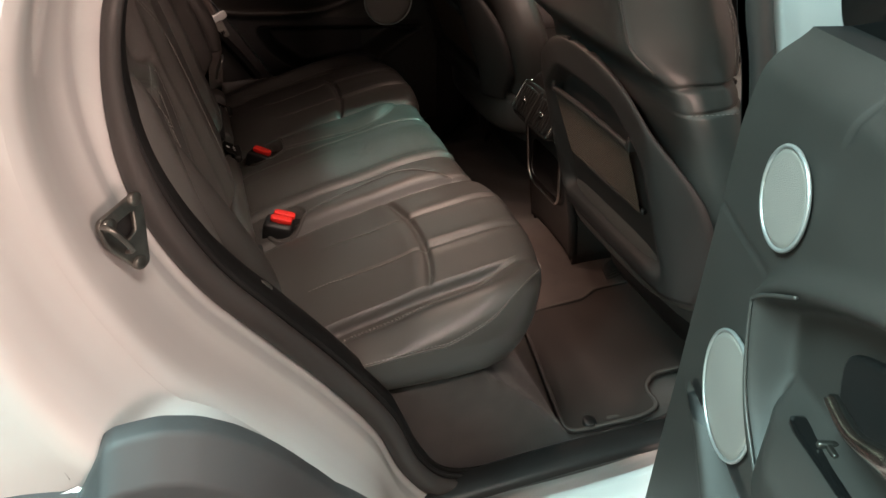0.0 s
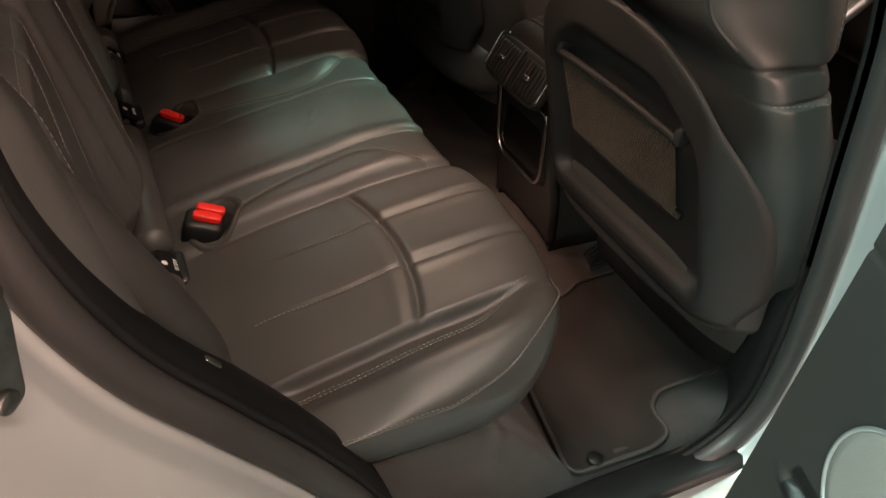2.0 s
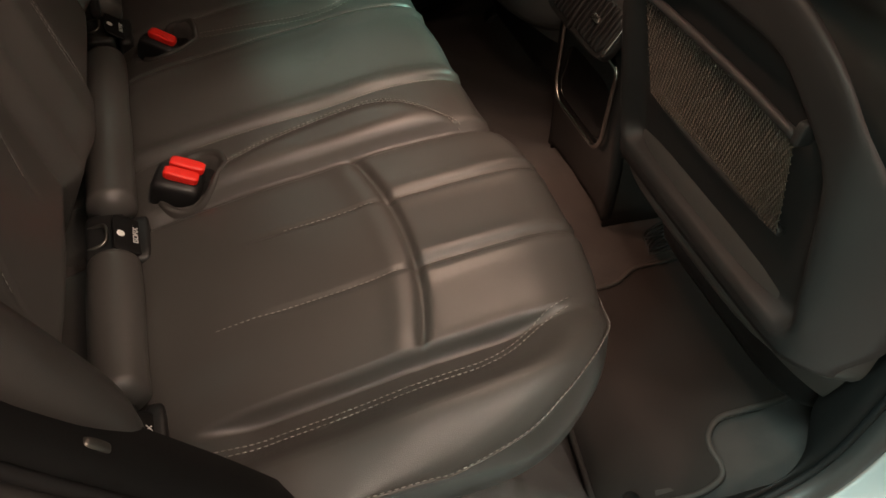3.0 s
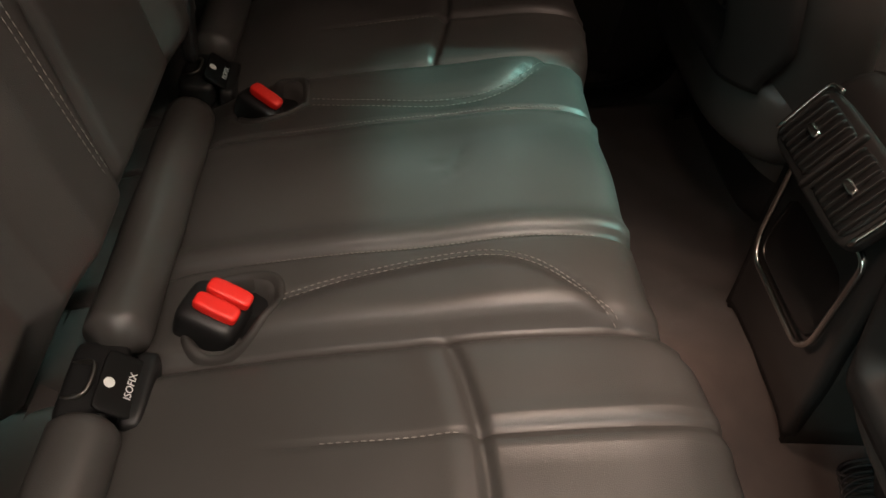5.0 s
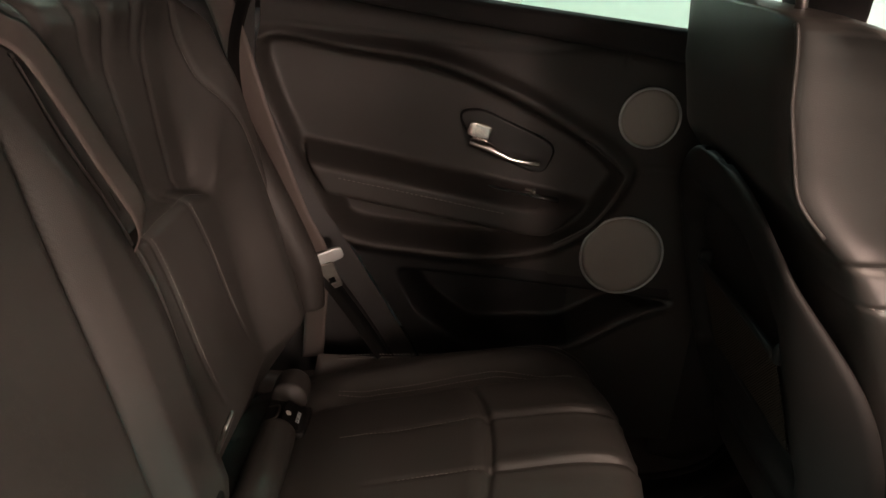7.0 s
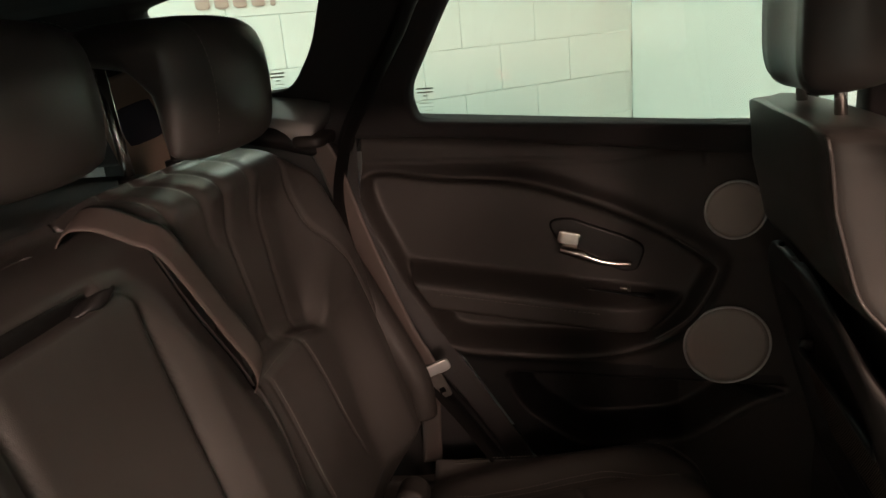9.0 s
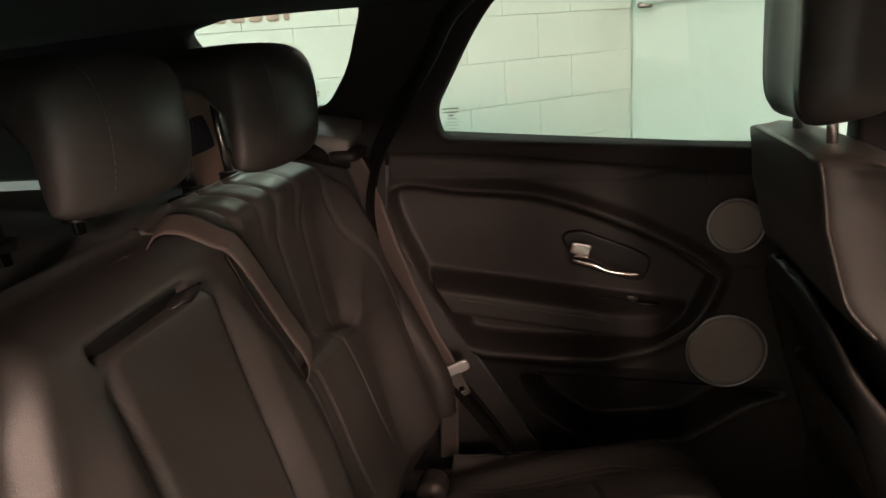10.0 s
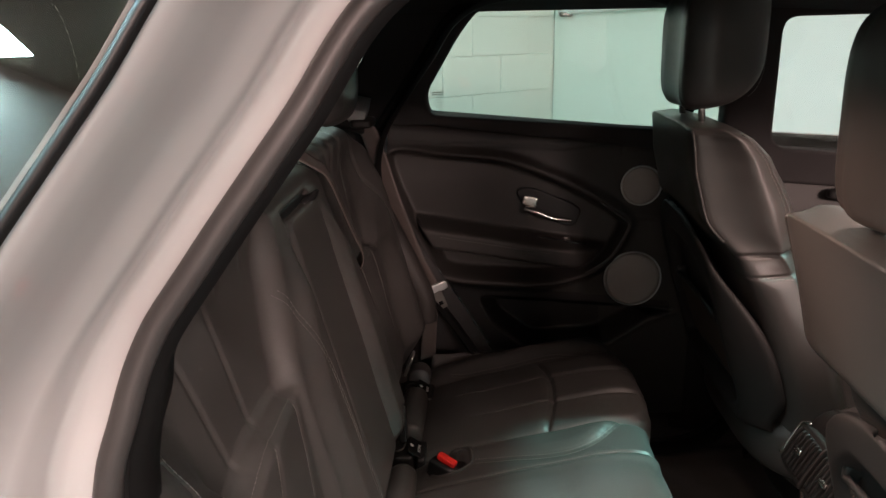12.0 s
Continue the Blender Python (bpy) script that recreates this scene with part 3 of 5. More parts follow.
def cushion(s, run, proud=0.0):
    """A point of the bench cushion: s across from its middle, run along its section from the back, over the nose and down."""
    s, run = np.broadcast_arrays(np.asarray(s, float), np.asarray(run, float))
    x, z = np.interp(run, PRUN, PX), np.interp(run, PRUN, PZ)
    e = 0.012
    tx = np.interp(run + e, PRUN, PX) - np.interp(run - e, PRUN, PX)
    tz = np.interp(run + e, PRUN, PZ) - np.interp(run - e, PRUN, PZ)
    ln = np.hypot(tx, tz)
    nx, nz = -tz / ln, tx / ln
    a = np.abs(s)
    top = step(run, PRUN[15], PRUN[12])
    d = np.zeros_like(x)
    seat = step(a, 0.19, 0.24) * step(a, 0.52, 0.47)
    d += 0.010 * np.cos(np.clip((a - 0.352) / 0.15, -1, 1) * math.pi / 2) * seat * top
    d -= 0.013 * dent(a - 0.206, 0.010) * top
    d -= 0.024 * step(a, 0.498, 0.510) * step(a, 0.570, 0.526) * step(x, 0.0, 0.08) * step(x, 0.425, 0.32) * top
    front = step(x, 0.245, 0.268)
    for c in (0.304, 0.408):
        d -= (0.0022 * dent(a - c, 0.0030) * step(x, 0.09, 0.12) + front * 0.0036 * dent(a - c, 0.006) * step(x, 0.425, 0.39)) * top
        d += front * 0.002 * dent(np.abs(a - c) - 0.013, 0.008) * top
    cross = 0.260 - 1.0 * (a - 0.365) ** 2
    d -= 0.0075 * dent(x - cross, 0.0055) * seat * top
    d += 0.0025 * dent(x - cross + 0.022, 0.014) * seat * top
    pad = pad_line(x)
    hump = step(a, pad - 0.008, pad + 0.030) * step(a, 0.207, 0.178)
    d += 0.013 * hump * top * step(x, 0.02, 0.06)
    d -= 0.004 * dent(a - pad, 0.004) * top * step(x, 0.05, 0.09)
    d -= 0.007 * dent(a - 0.098, 0.0045) * top
    d += 0.005 * dent(a - 0.082, 0.012) * top + 0.003 * (1 - step(a, 0.0, 0.09)) * top
    bol = step(a, 0.50, 0.535)
    d += 0.010 * bol * step(a, 0.62, 0.57) * top
    # slow unevenness of used leather
    d += 0.0016 * np.sin(31 * x + 17 * s) * np.sin(23 * s - 9 * x) * top
    for px, ps, half in POCKETS:
        d -= 0.024 * step(((x - px) / 0.036) ** 2 + ((s - ps) / half) ** 2, 1.25, 0.70)
    # a few creases on the middle place and beside the piping
    for cxx, css, ang, ln2 in ((0.255, -0.005, 0.5, 0.020), (0.262, 0.022, 0.9, 0.014), (0.240, 0.010, -0.2, 0.016)):
        u, w = (x - cxx) * math.cos(ang) + (s - css) * math.sin(ang), -(x - cxx) * math.sin(ang) + (s - css) * math.cos(ang)
        d -= 0.0018 * dent(u, ln2) * dent(w, 0.0035)
    d += proud
    # the flanks fall away
    xr = x + nx * d - 0.020 * step(a, 0.26, 0.16) * step(x, 0.20, 0.40)
    zr = z + nz * d
    # the ends close like a pillow round a seam, rounded at the nose
    xr = xr - END * (1 - np.sqrt(1 - np.clip((a - 0.40) / 0.2205, 0, 1) ** 2.4)) * step(x, 0.05, 0.43)
    t = np.clip((a - 0.54) / 0.0805, 0, 1)
    grow = np.where(zr > SEAM_Z, np.sqrt(1 - np.clip(t, 0, 1) ** 2.2), np.sqrt(1 - np.clip(t, 0, 1) ** 6))
    zr = SEAM_Z + (zr - SEAM_Z) * np.where(x > -0.02, grow, 1)
    return np.stack([xr, s + BC, zr], -1)


ss = np.unique(np.r_[np.linspace(-0.60, 0.60, 164), 0.54 + 0.0805 * np.sin(np.linspace(0.1, 1.5708, 22)), -0.54 - 0.0805 * np.sin(np.linspace(0.1, 1.5708, 22)), *[np.linspace(c - 0.016, c + 0.016, 9) for k in (0.098, 0.148, 0.206, 0.304, 0.408, 0.503) for c in (-k, k)]])
rr = np.unique(np.r_[np.linspace(0, PRUN[-1], 130), np.interp(np.linspace(0.205, 0.285, 40), PX[:12], PRUN[:12])])
S, R = np.meshgrid(ss, rr, indexing="ij")
P = cushion(S, R)
seat_pad = part("cushion", sheet(P, flip=True), LEATHER, bench, "black leather bench cushion with creases and pale stitching")


def run_at(x):
    return np.interp(x, PX[: TOP + 2], PRUN[: TOP + 2])


def on_cushion(pairs, n=80):
    q = glide(pairs, n)
    return cushion(q[:, 1], run_at(q[:, 0]), 0.0010)


threads = []
for sg in (-1, 1):
    threads.append(stitches(on_cushion([(0.135, sg * 0.304), (0.19, sg * 0.304), (0.245, sg * 0.304)])))
    threads.append(stitches(on_cushion([(0.05, sg * 0.408), (0.15, sg * 0.408), (0.245, sg * 0.408)])))
    for o in (-0.004, 0.004):
        threads.append(stitches(on_cushion([(x, sg * (float(pad_line(x)) + o)) for x in np.linspace(0.09, 0.395, 24)])))
        threads.append(stitches(on_cushion([(x, sg * (0.534 + o - 0.034 * float(step(x, 0.30, 0.40)))) for x in np.linspace(0.03, 0.40, 12)])))
    threads.append(stitches(on_cushion([(x, sg * 0.102) for x in np.linspace(0.06, 0.40, 8)], 60), 0.005, 0.0035))
    # the end seam, low on the flank and round the nose
    rim_x = np.linspace(0.02, 0.335, 60)
    rim = cushion(np.full(60, sg * 0.6195), run_at(rim_x + 0.10 * step(rim_x, 0.05, 0.335)), 0.0)
    nose = cushion(sg * np.linspace(0.6195, 0.44, 40), np.linspace(PRUN[11], PRUN[15], 40), 0.001)
    seam = glide(np.concatenate([rim[:-6:6], nose[2::4]]), 120)
    part("piping", tube(seam, 0.0015, 6), LEATHER, seat_pad)
    threads.append(stitches(seam + np.array((0, sg * 0.0006, 0.0055)), 0.0062, 0.0042))
part("stitching", join(*threads), THREAD, seat_pad, "pale grey stitching")


# ---- backrest ----
def inner_edge(z):
    """Where the outer places begin: close to the middle above, further out below."""
    return np.interp(z, *INNER)


zi = np.linspace(0.55, 1.40, 60)
curve = glide([(0.55, 0.222), (0.72, 0.228), (0.90, 0.232), (1.00, 0.230), (1.09, 0.208), (1.18, 0.168), (1.30, 0.130), (1.40, 0.115)], 400)
INNER = (zi, np.interp(zi, curve[:, 0], curve[:, 1]))


def lumbar(a):
    """Upper edge of the lumbar pad."""
    return 1.064 - 0.022 * step(a, 0.36, 0.46) - 0.35 * np.clip(0.30 - a, 0, 1) ** 1.5


def outer_edge(z):
    """Inner border of the side bolster."""
    return np.interp(z, [0.60, 0.80, 0.95, 1.04, 1.106, 1.17, 1.30], [0.500, 0.490, 0.470, 0.455, 0.500, 0.545, 0.575])


def backrest(s, z, proud=0.0):
    s, z = np.broadcast_arrays(np.asarray(s, float), np.asarray(z, float))
    a = np.abs(s)
    x = -0.163 - 0.25 * (np.maximum(z, 0.775) - 1.24) - 0.45 * np.clip(0.775 - z, 0, 1)
    d = np.zeros_like(x)
    # middle place with the folding armrest
    arm = step(np.hypot(np.clip(a - 0.06, 0, 1), np.clip(z - 1.20, 0, 1)), 0.034, 0.026)
    d += 0.004 * arm
    d -= 0.006 * dent(a - 0.093, 0.008) * step(z, 1.22, 1.19)
    d -= 0.012 * dent(z - 1.236, 0.007) * step(s, -0.105, -0.095) * step(s, 0.055, 0.045)
    # rolls beside it, wider towards the seat
    b = inner_edge(z)
    d += 0.017 * step(a, 0.090, 0.130) * step(a, b + 0.002, b - 0.055) * step(z, 1.25, 1.12) * step(z, 0.72, 0.80)
    # outer places: hollow with a lumbar pad
    low = step(z, lumbar(a) + 0.016, lumbar(a) - 0.020)
    ob, soft = outer_edge(z), 0.012 + 0.05 * step(z, 1.05, 1.17)
    hollow = step(a, b, b + 0.035) * step(a, ob + soft, ob - soft) * step(z, 1.31, 1.20) * (1 - low)
    d -= 0.032 * hollow
    pad = step(a, b, b + 0.020) * step(a, 0.57, 0.48) * low
    d -= pad * (0.008 + 0.016 * step(z, 1.06, 0.82))
    d += 0.007 * pad * dent(a - 0.36, 0.09)
    d -= 0.004 * dent(z - lumbar(a) - 0.002, 0.005) * step(a, b, b + 0.02) * step(a, 0.47, 0.44)
    for c, k in ((0.345, 0.05), (0.435, 0.22)):
        d -= 0.0030 * dent(a - c - k * (z - 1.18), 0.0035) * hollow
    for c, k in ((0.257, 0.25), (0.356, 0.42)):
        d -= 0.0026 * dent(a - c - k * (1.06 - z), 0.0035) * pad * step(z, 0.80, 0.86)
    for c, k in ((0.215, 0.10), (0.285, 0.30), (0.350, 0.05), (0.430, -0.18)):
        q = a - c - k * (1.285 - z)
        d += (0.0020 * dent(q - 0.018, 0.016) - 0.0040 * dent(q, 0.006)) * step(z, 1.19, 1.265) * step(a, 0.56, 0.5)
    # outer bolsters
    d += 0.022 * step(a, ob, ob + 0.085) * step(z, 0.66, 0.80) * step(z, 1.28, 1.10)
    d -= 0.005 * dent(a - side_seam(z), 0.004)
    # gap between the two backs
    d -= 0.03 * dent(s - b, 0.0035) * step(z, 1.22, 1.10)
    d += 0.0012 * np.sin(19 * z + 13 * s) * np.sin(15 * s - 7 * z)
    d += proud
    topz = 1.285 - 0.055 * step(a, 0.52, 0.65) + 0.012 * step(a, 0.12, 0.2)
    roll = np.clip((z - (topz - 0.05)) / 0.06, 0, 1)
    d -= 0.075 * roll**2.5
    zz = np.minimum(z, topz + 0.02 * np.tanh((z - topz) / 0.02))
    side = np.clip((a - 0.60) / 0.05, 0, 1)
    d -= 0.085 * side**2.4
    return np.stack([x + 0.95 * d, s + BC, zz + 0.3 * d], -1)


def side_seam(z):
    return np.interp(z, [0.70, 0.83, 0.94, 1.08, 1.16, 1.30], [0.605, 0.610, 0.592, 0.566, 0.548, 0.530])


bz = np.unique(np.r_[np.linspace(0.62, 1.32, 116), np.linspace(1.03, 1.08, 18), np.linspace(1.215, 1.255, 12)])


def side_grid(s0, s1, n):
    """Columns from the gap's line to a fixed edge, for every height."""
    u = np.linspace(0, 1, n)
    Z = np.broadcast_to(bz[None, :], (n, len(bz)))
    S = np.array([[s0(z) * (1 - k) + s1 * k for z in bz] for k in u])
    return backrest(S, Z)


near_grid = side_grid(lambda z: float(inner_edge(z)) - 0.0022, -0.65, 230)[::-1]
far_grid = side_grid(lambda z: float(inner_edge(z)) + 0.0022, 0.65, 120)
part_near = part("backrest", thick(near_grid, 0.06, flip=True), LEATHER, bench, "black leather backrest for two places with folding armrest")
part("backrest", thick(far_grid, 0.06, flip=True), LEATHER, bench, "black leather single backrest with lumbar pad")
line = []
for o in (-0.0035, 0.0035):
    line.append(stitches(np.array([backrest(np.interp(z, [0.80, 1.03, 1.12, 1.19], [-0.150, -0.173, -0.198, -0.216]) + 0.02 + o, z, 0.001) for z in np.linspace(0.80, 1.17, 60)]), 0.0075, 0.005, 0.0004))
for sg in (-1, 1):
    line.append(stitches(np.array([backrest(sg * (float(side_seam(z)) - 0.006), z, 0.001) for z in np.linspace(0.74, 1.20, 60)]), 0.0062, 0.0042, 0.0004))
    line.append(stitches(np.array([backrest(sg * c, float(lumbar(c)) - 0.008, 0.001) for c in np.linspace(0.25, 0.44, 40)]), 0.0062, 0.0042, 0.0004))
    for c, k in ((0.257, 0.25), (0.356, 0.42)):
        line.append(stitches(np.array([backrest(sg * (c + 0.004 + k * (1.06 - z)), z, 0.001) for z in np.linspace(0.84, 1.05, 50)]), 0.0062, 0.0042, 0.0004))
part("stitching", join(*line), THREAD, part_near)
# the armrest's slot and pull strap
part("armrest_slot", turned(block(0, 0, 0, 0.016, 0.150, 0.021, 3, 8), pose(-0.173, -0.076, 1.236)), BLACK, part_near)
part("pull_strap", ribbon(glide([(-0.166, -0.030, 1.232), (-0.150, -0.020, 1.238), (-0.144, -0.008, 1.236), (-0.152, 0.004, 1.232)], 14), (0.2, 0.75, 0.6), 0.022, 0.003), BLACK, part_near, "short black pull strap")

# loose roll in the gap between cushion and backrest, cut by the anchor guides
GUIDES = (-0.545, -0.283, 0.176, 0.424)
for y0, y1 in ((-0.511, -0.319), (-0.249, 0.090), (0.208, 0.392), (0.456, 0.52)):
    n = 34
    yy = np.linspace(y0, y1, n)
    f = np.minimum(yy - y0, y1 - yy) / 0.014
    rad = 0.028 * np.sqrt(np.clip(f * (2 - np.minimum(f, 1)), 0.10, 1)) + 0.0005 * np.sin(yy * 45)
    part("lower_roll", tube(np.stack([np.full(n, -0.040), yy, np.full(n, 0.676)], 1), rad, 22), LEATHER, bench, "soft leather roll below the backrest")
for y in GUIDES:
    guide = part("anchor_guide", join(block(-0.048, y, 0.662, 0.044, 0.080, 0.034, 7, 6), block(-0.012, y, 0.658, 0.020, 0.074, 0.030, 5, 6)), BLACK, bench, "black plastic child seat anchor recess")
    TAG = Matrix.Translation((-0.0235, y - 0.004, 0.6805)) @ Matrix(((0, -0.82, 0.574, 0), (1, 0, 0, 0), (0, 0.574, 0.82, 0), (0, 0, 0, 1)))
    tag = part("anchor_tag", turned(block(0, 0, -0.0022, 0.056, 0.034, 0.004, 8, 5), TAG), TRIM, guide, "black tag with white lettering")
    part("lettering", turned(turned(words("ISOFIX", 0.0085), Matrix.Translation((0, -0.008, 0.0008))), TAG), LABEL, tag, "white printed word")
    part("symbol", turned(disc(0.0045, 0.0006, 24), TAG @ Matrix.Translation((-0.003, 0.009, 0.0004))), LABEL, tag, "white round symbol")
    part("anchor_ring", tube(glide([(-0.066, y - 0.018, 0.676), (-0.048, y - 0.015, 0.683), (-0.048, y + 0.012, 0.683), (-0.066, y + 0.016, 0.676)], 18), 0.0022), STEEL, guide)

# side pads between backrest and door
for sg, y in ((-1, -0.632), (1, 0.562)):
    path = glide([(-0.158, y, 1.135), (-0.135, y, 1.08), (-0.088, y, 0.985), (-0.052, y, 0.91), (-0.028, y, 0.85), (-0.022, y, 0.79)], 40)
    f = np.linspace(0, 1, 40)
    part("side_pad", tube(path, 0.030 * np.sqrt(np.clip(np.minimum(f * 14, 1), 0.02, 1)) * (1 - 0.25 * f), 18), LEATHER_FINE, bench, "padded leather side bolster")


def headrest(y, x, z0, w, h, d, name="headrest", parent=None, rake=12):
    """A head restraint pad with its seam, on two chrome posts."""
    pad = block(0, 0, 0, d, w, h, 5.2, 18)
    v = pad[0]
    v[:, 1] *= 1 - 0.16 * step(v[:, 0], 0.0, -d * 0.45)
    v[:, 2] *= 1 - 0.34 * np.clip(v[:, 0] / d * 2, 0, 1) ** 2 * (v[:, 2] < 0)
    v[:, 1] *= 1 + 0.10 * np.clip(v[:, 2] / h, -0.5, 0.15)
    v[:, 0] += 0.25 * d * (v[:, 2] / h) - 0.03 * (v[:, 1] / w * 2) ** 2
    seam = 0.004 * dent(np.abs(v[:, 1]) - w * 0.30, 0.004) * (v[:, 0] > -d)
    r = np.linalg.norm(v, axis=1, keepdims=True)
    v = v * (1 - seam[:, None] / r)
    ob = part(name, turned((v, pad[1]), pose(x, y, z0 + h / 2, 0, -rake, 0)), LEATHER, parent, "black leather head restraint")
    th = []
    for sg in (-1, 1):
        ring = [(math.copysign(abs(math.cos(a)) ** 0.55, math.cos(a)) * d * 0.475, sg * (w * 0.30 + 0.006), math.copysign(abs(math.sin(a)) ** 0.55, math.sin(a)) * h * 0.475) for a in np.linspace(-1.2, 1.9, 50)]
        th.append(stitches([(px + 0.25 * d * pz / h - 0.03 * (py / w * 2) ** 2 + 0.003, py, pz) for px, py, pz in ring], 0.007, 0.0048, 0.0005))
    part("stitching", turned(join(*th), pose(x, y, z0 + h / 2, 0, -rake, 0)), THREAD, ob)
    for o in (-0.068, 0.068):
        part("post", tube([(x - 0.044, y + o, z0 + 0.05), (x - 0.041, y + o, z0), (x - 0.036, y + o, z0 - 0.06)], 0.0065, 14), CHROME, ob, "chrome post")
        part("post_collar", turned(disc(0.017, 0.008, 24, 0.002), pose(x - 0.036, y + o, z0 - 0.044)), BLACK, ob)
    return ob


HOOK = [(0.030, 0.020), (0.038, 0.060), (0.036, 0.105), (0.021, 0.138), (-0.015, 0.150), (-0.085, 0.149), (-0.140, 0.142), (-0.160, 0.126), (-0.148, 0.110), (-0.100, 0.101), (-0.052, 0.090), (-0.032, 0.068), (-0.026, 0.035), (-0.015, 0.008), (0.008, 0.000)]


def rear_headrest(y, x, z0, w, h):
    """A hook shaped head restraint: the pad hangs before the backrest, the posts stand behind."""
    hook = glide(HOOK, 64, closed=True) * np.array((1.0, h / 0.150))
    spine = np.array([(0.006, 0.014), (0.006, 0.112), (-0.140, 0.125)]) * np.array((1.0, h / 0.150))
    core = []
    for p in hook:
        near = []
        for a, b in zip(spine[:-1], spine[1:]):
            k = np.clip((p - a) @ (b - a) / ((b - a) @ (b - a)), 0, 1)
            near.append(a + (b - a) * k)
        core.append(min(near, key=lambda q: np.linalg.norm(q - p)))
    core = np.array(core)
    rows = []
    for u in np.sin(np.linspace(-1.5708, 1.5708, 41)):
        k = max(1 - abs(u) ** 3.2, 0.0) ** (1 / 2.2)
        k = max(k, 0.03) * (1 - 0.035 * float(dent(abs(u) - 0.62, 0.022)))
        q = core + (hook - core) * k
        bow = -0.016 * u * u
        rows.append([(x + px + bow, y + u * w / 2, z0 + pz) for px, pz in q])
    v, f = sheet(np.array(rows), around=True)
    n = len(hook)
    ob = part("headrest", (v, f + [tuple(range(n))[::-1], tuple(40 * n + j for j in range(n))]), LEATHER, bench, "black leather hook shaped head restraint")
    th = []
    for sg in (-1, 1):
        th.append(stitches([(x + px - 0.016 * 0.41, y + sg * (0.62 * w / 2 + 0.005), z0 + pz) for px, pz in core[:26] + (hook - core)[:26] * 0.945], 0.007, 0.0048, 0.0003))
    part("stitching", join(*th), THREAD, ob)
    for o in (-0.055, 0.055):
        part("post", tube([(x - 0.122, y + o, z0 + 0.112), (x - 0.118, y + o, z0 + 0.04), (x - 0.110, y + o, z0 - 0.045)], 0.0065, 14), CHROME, ob, "chrome post")
        part("post_collar", turned(disc(0.016, 0.010, 24, 0.002), pose(x - 0.111, y + o, z0 - 0.030)), BLACK, ob)
    return ob


rear_headrest(0.318, -0.168, 1.308, 0.245, 0.158)
rear_headrest(-0.004, -0.190, 1.328, 0.205, 0.138)
rear_headrest(-0.385, -0.168, 1.316, 0.290, 0.150)

# ---- seat belts and buckles ----
centre_belt = thing("centre_seat_belt", "black webbing belt lying down the bench backrest", "seat belt")
pth = [(-0.232, 0.048, 1.250), (-0.214, 0.054, 1.286), (-0.190, 0.062, 1.290), (-0.164, 0.082, 1.270), (-0.147, 0.102, 1.246), (-0.122, 0.143, 1.150), (-0.108, 0.165, 1.096), (-0.118, 0.178, 1.062), (-0.150, 0.186, 1.030)]
part("strap", ribbon(glide(pth, 80), (-0.22, 0.94, 0.24), 0.048), WEBBING, centre_belt, "black woven strap")
part("buckle_stalk", block(-0.040, 0.110, 0.770, 0.016, 0.022, 0.080, 5, 6), BLACK, centre_belt, "black belt buckle stalk")
part("tongue", turned(block(0, 0, 0, 0.006, 0.026, 0.055, 5, 6), pose(-0.022, 0.096, 0.900, 22, 20, 0)), STEEL, centre_belt, "bare steel belt tongue")

side_belt = thing("side_seat_belt", "black webbing belt hanging beside the rear door", "seat belt")
bp1 = glide([(-0.185, 0.585, 1.275), (-0.150, 0.590, 1.245), (-0.100, 0.590, 1.08), (-0.050, 0.588, 0.94), (-0.014, 0.588, 0.86), (-0.020, 0.600, 0.78), (-0.030, 0.615, 0.66)], 50)
part("strap", ribbon(bp1, (0.85, -0.35, 0.35), 0.046), WEBBING, side_belt, "black woven strap")
tg = part("tongue", turned(block(0, 0, 0, 0.060, 0.007, 0.022, 5, 8), pose(-0.002, 0.577, 0.868, 0, -22, 10)), ALU, side_belt, "grey metal belt tongue")
part("tongue_plate", turned(plate(rounded([(-0.012, -0.022), (0.012, -0.022), (0.012, 0.022), (-0.012, 0.022)], 0.004), [rounded([(-0.006, -0.014), (0.006, -0.014), (0.006, -0.002), (-0.006, -0.002)], 0.002)], 0.004, 0.001), pose(0.008, 0.573, 0.838, 0, -22, 10)), STEEL, tg)


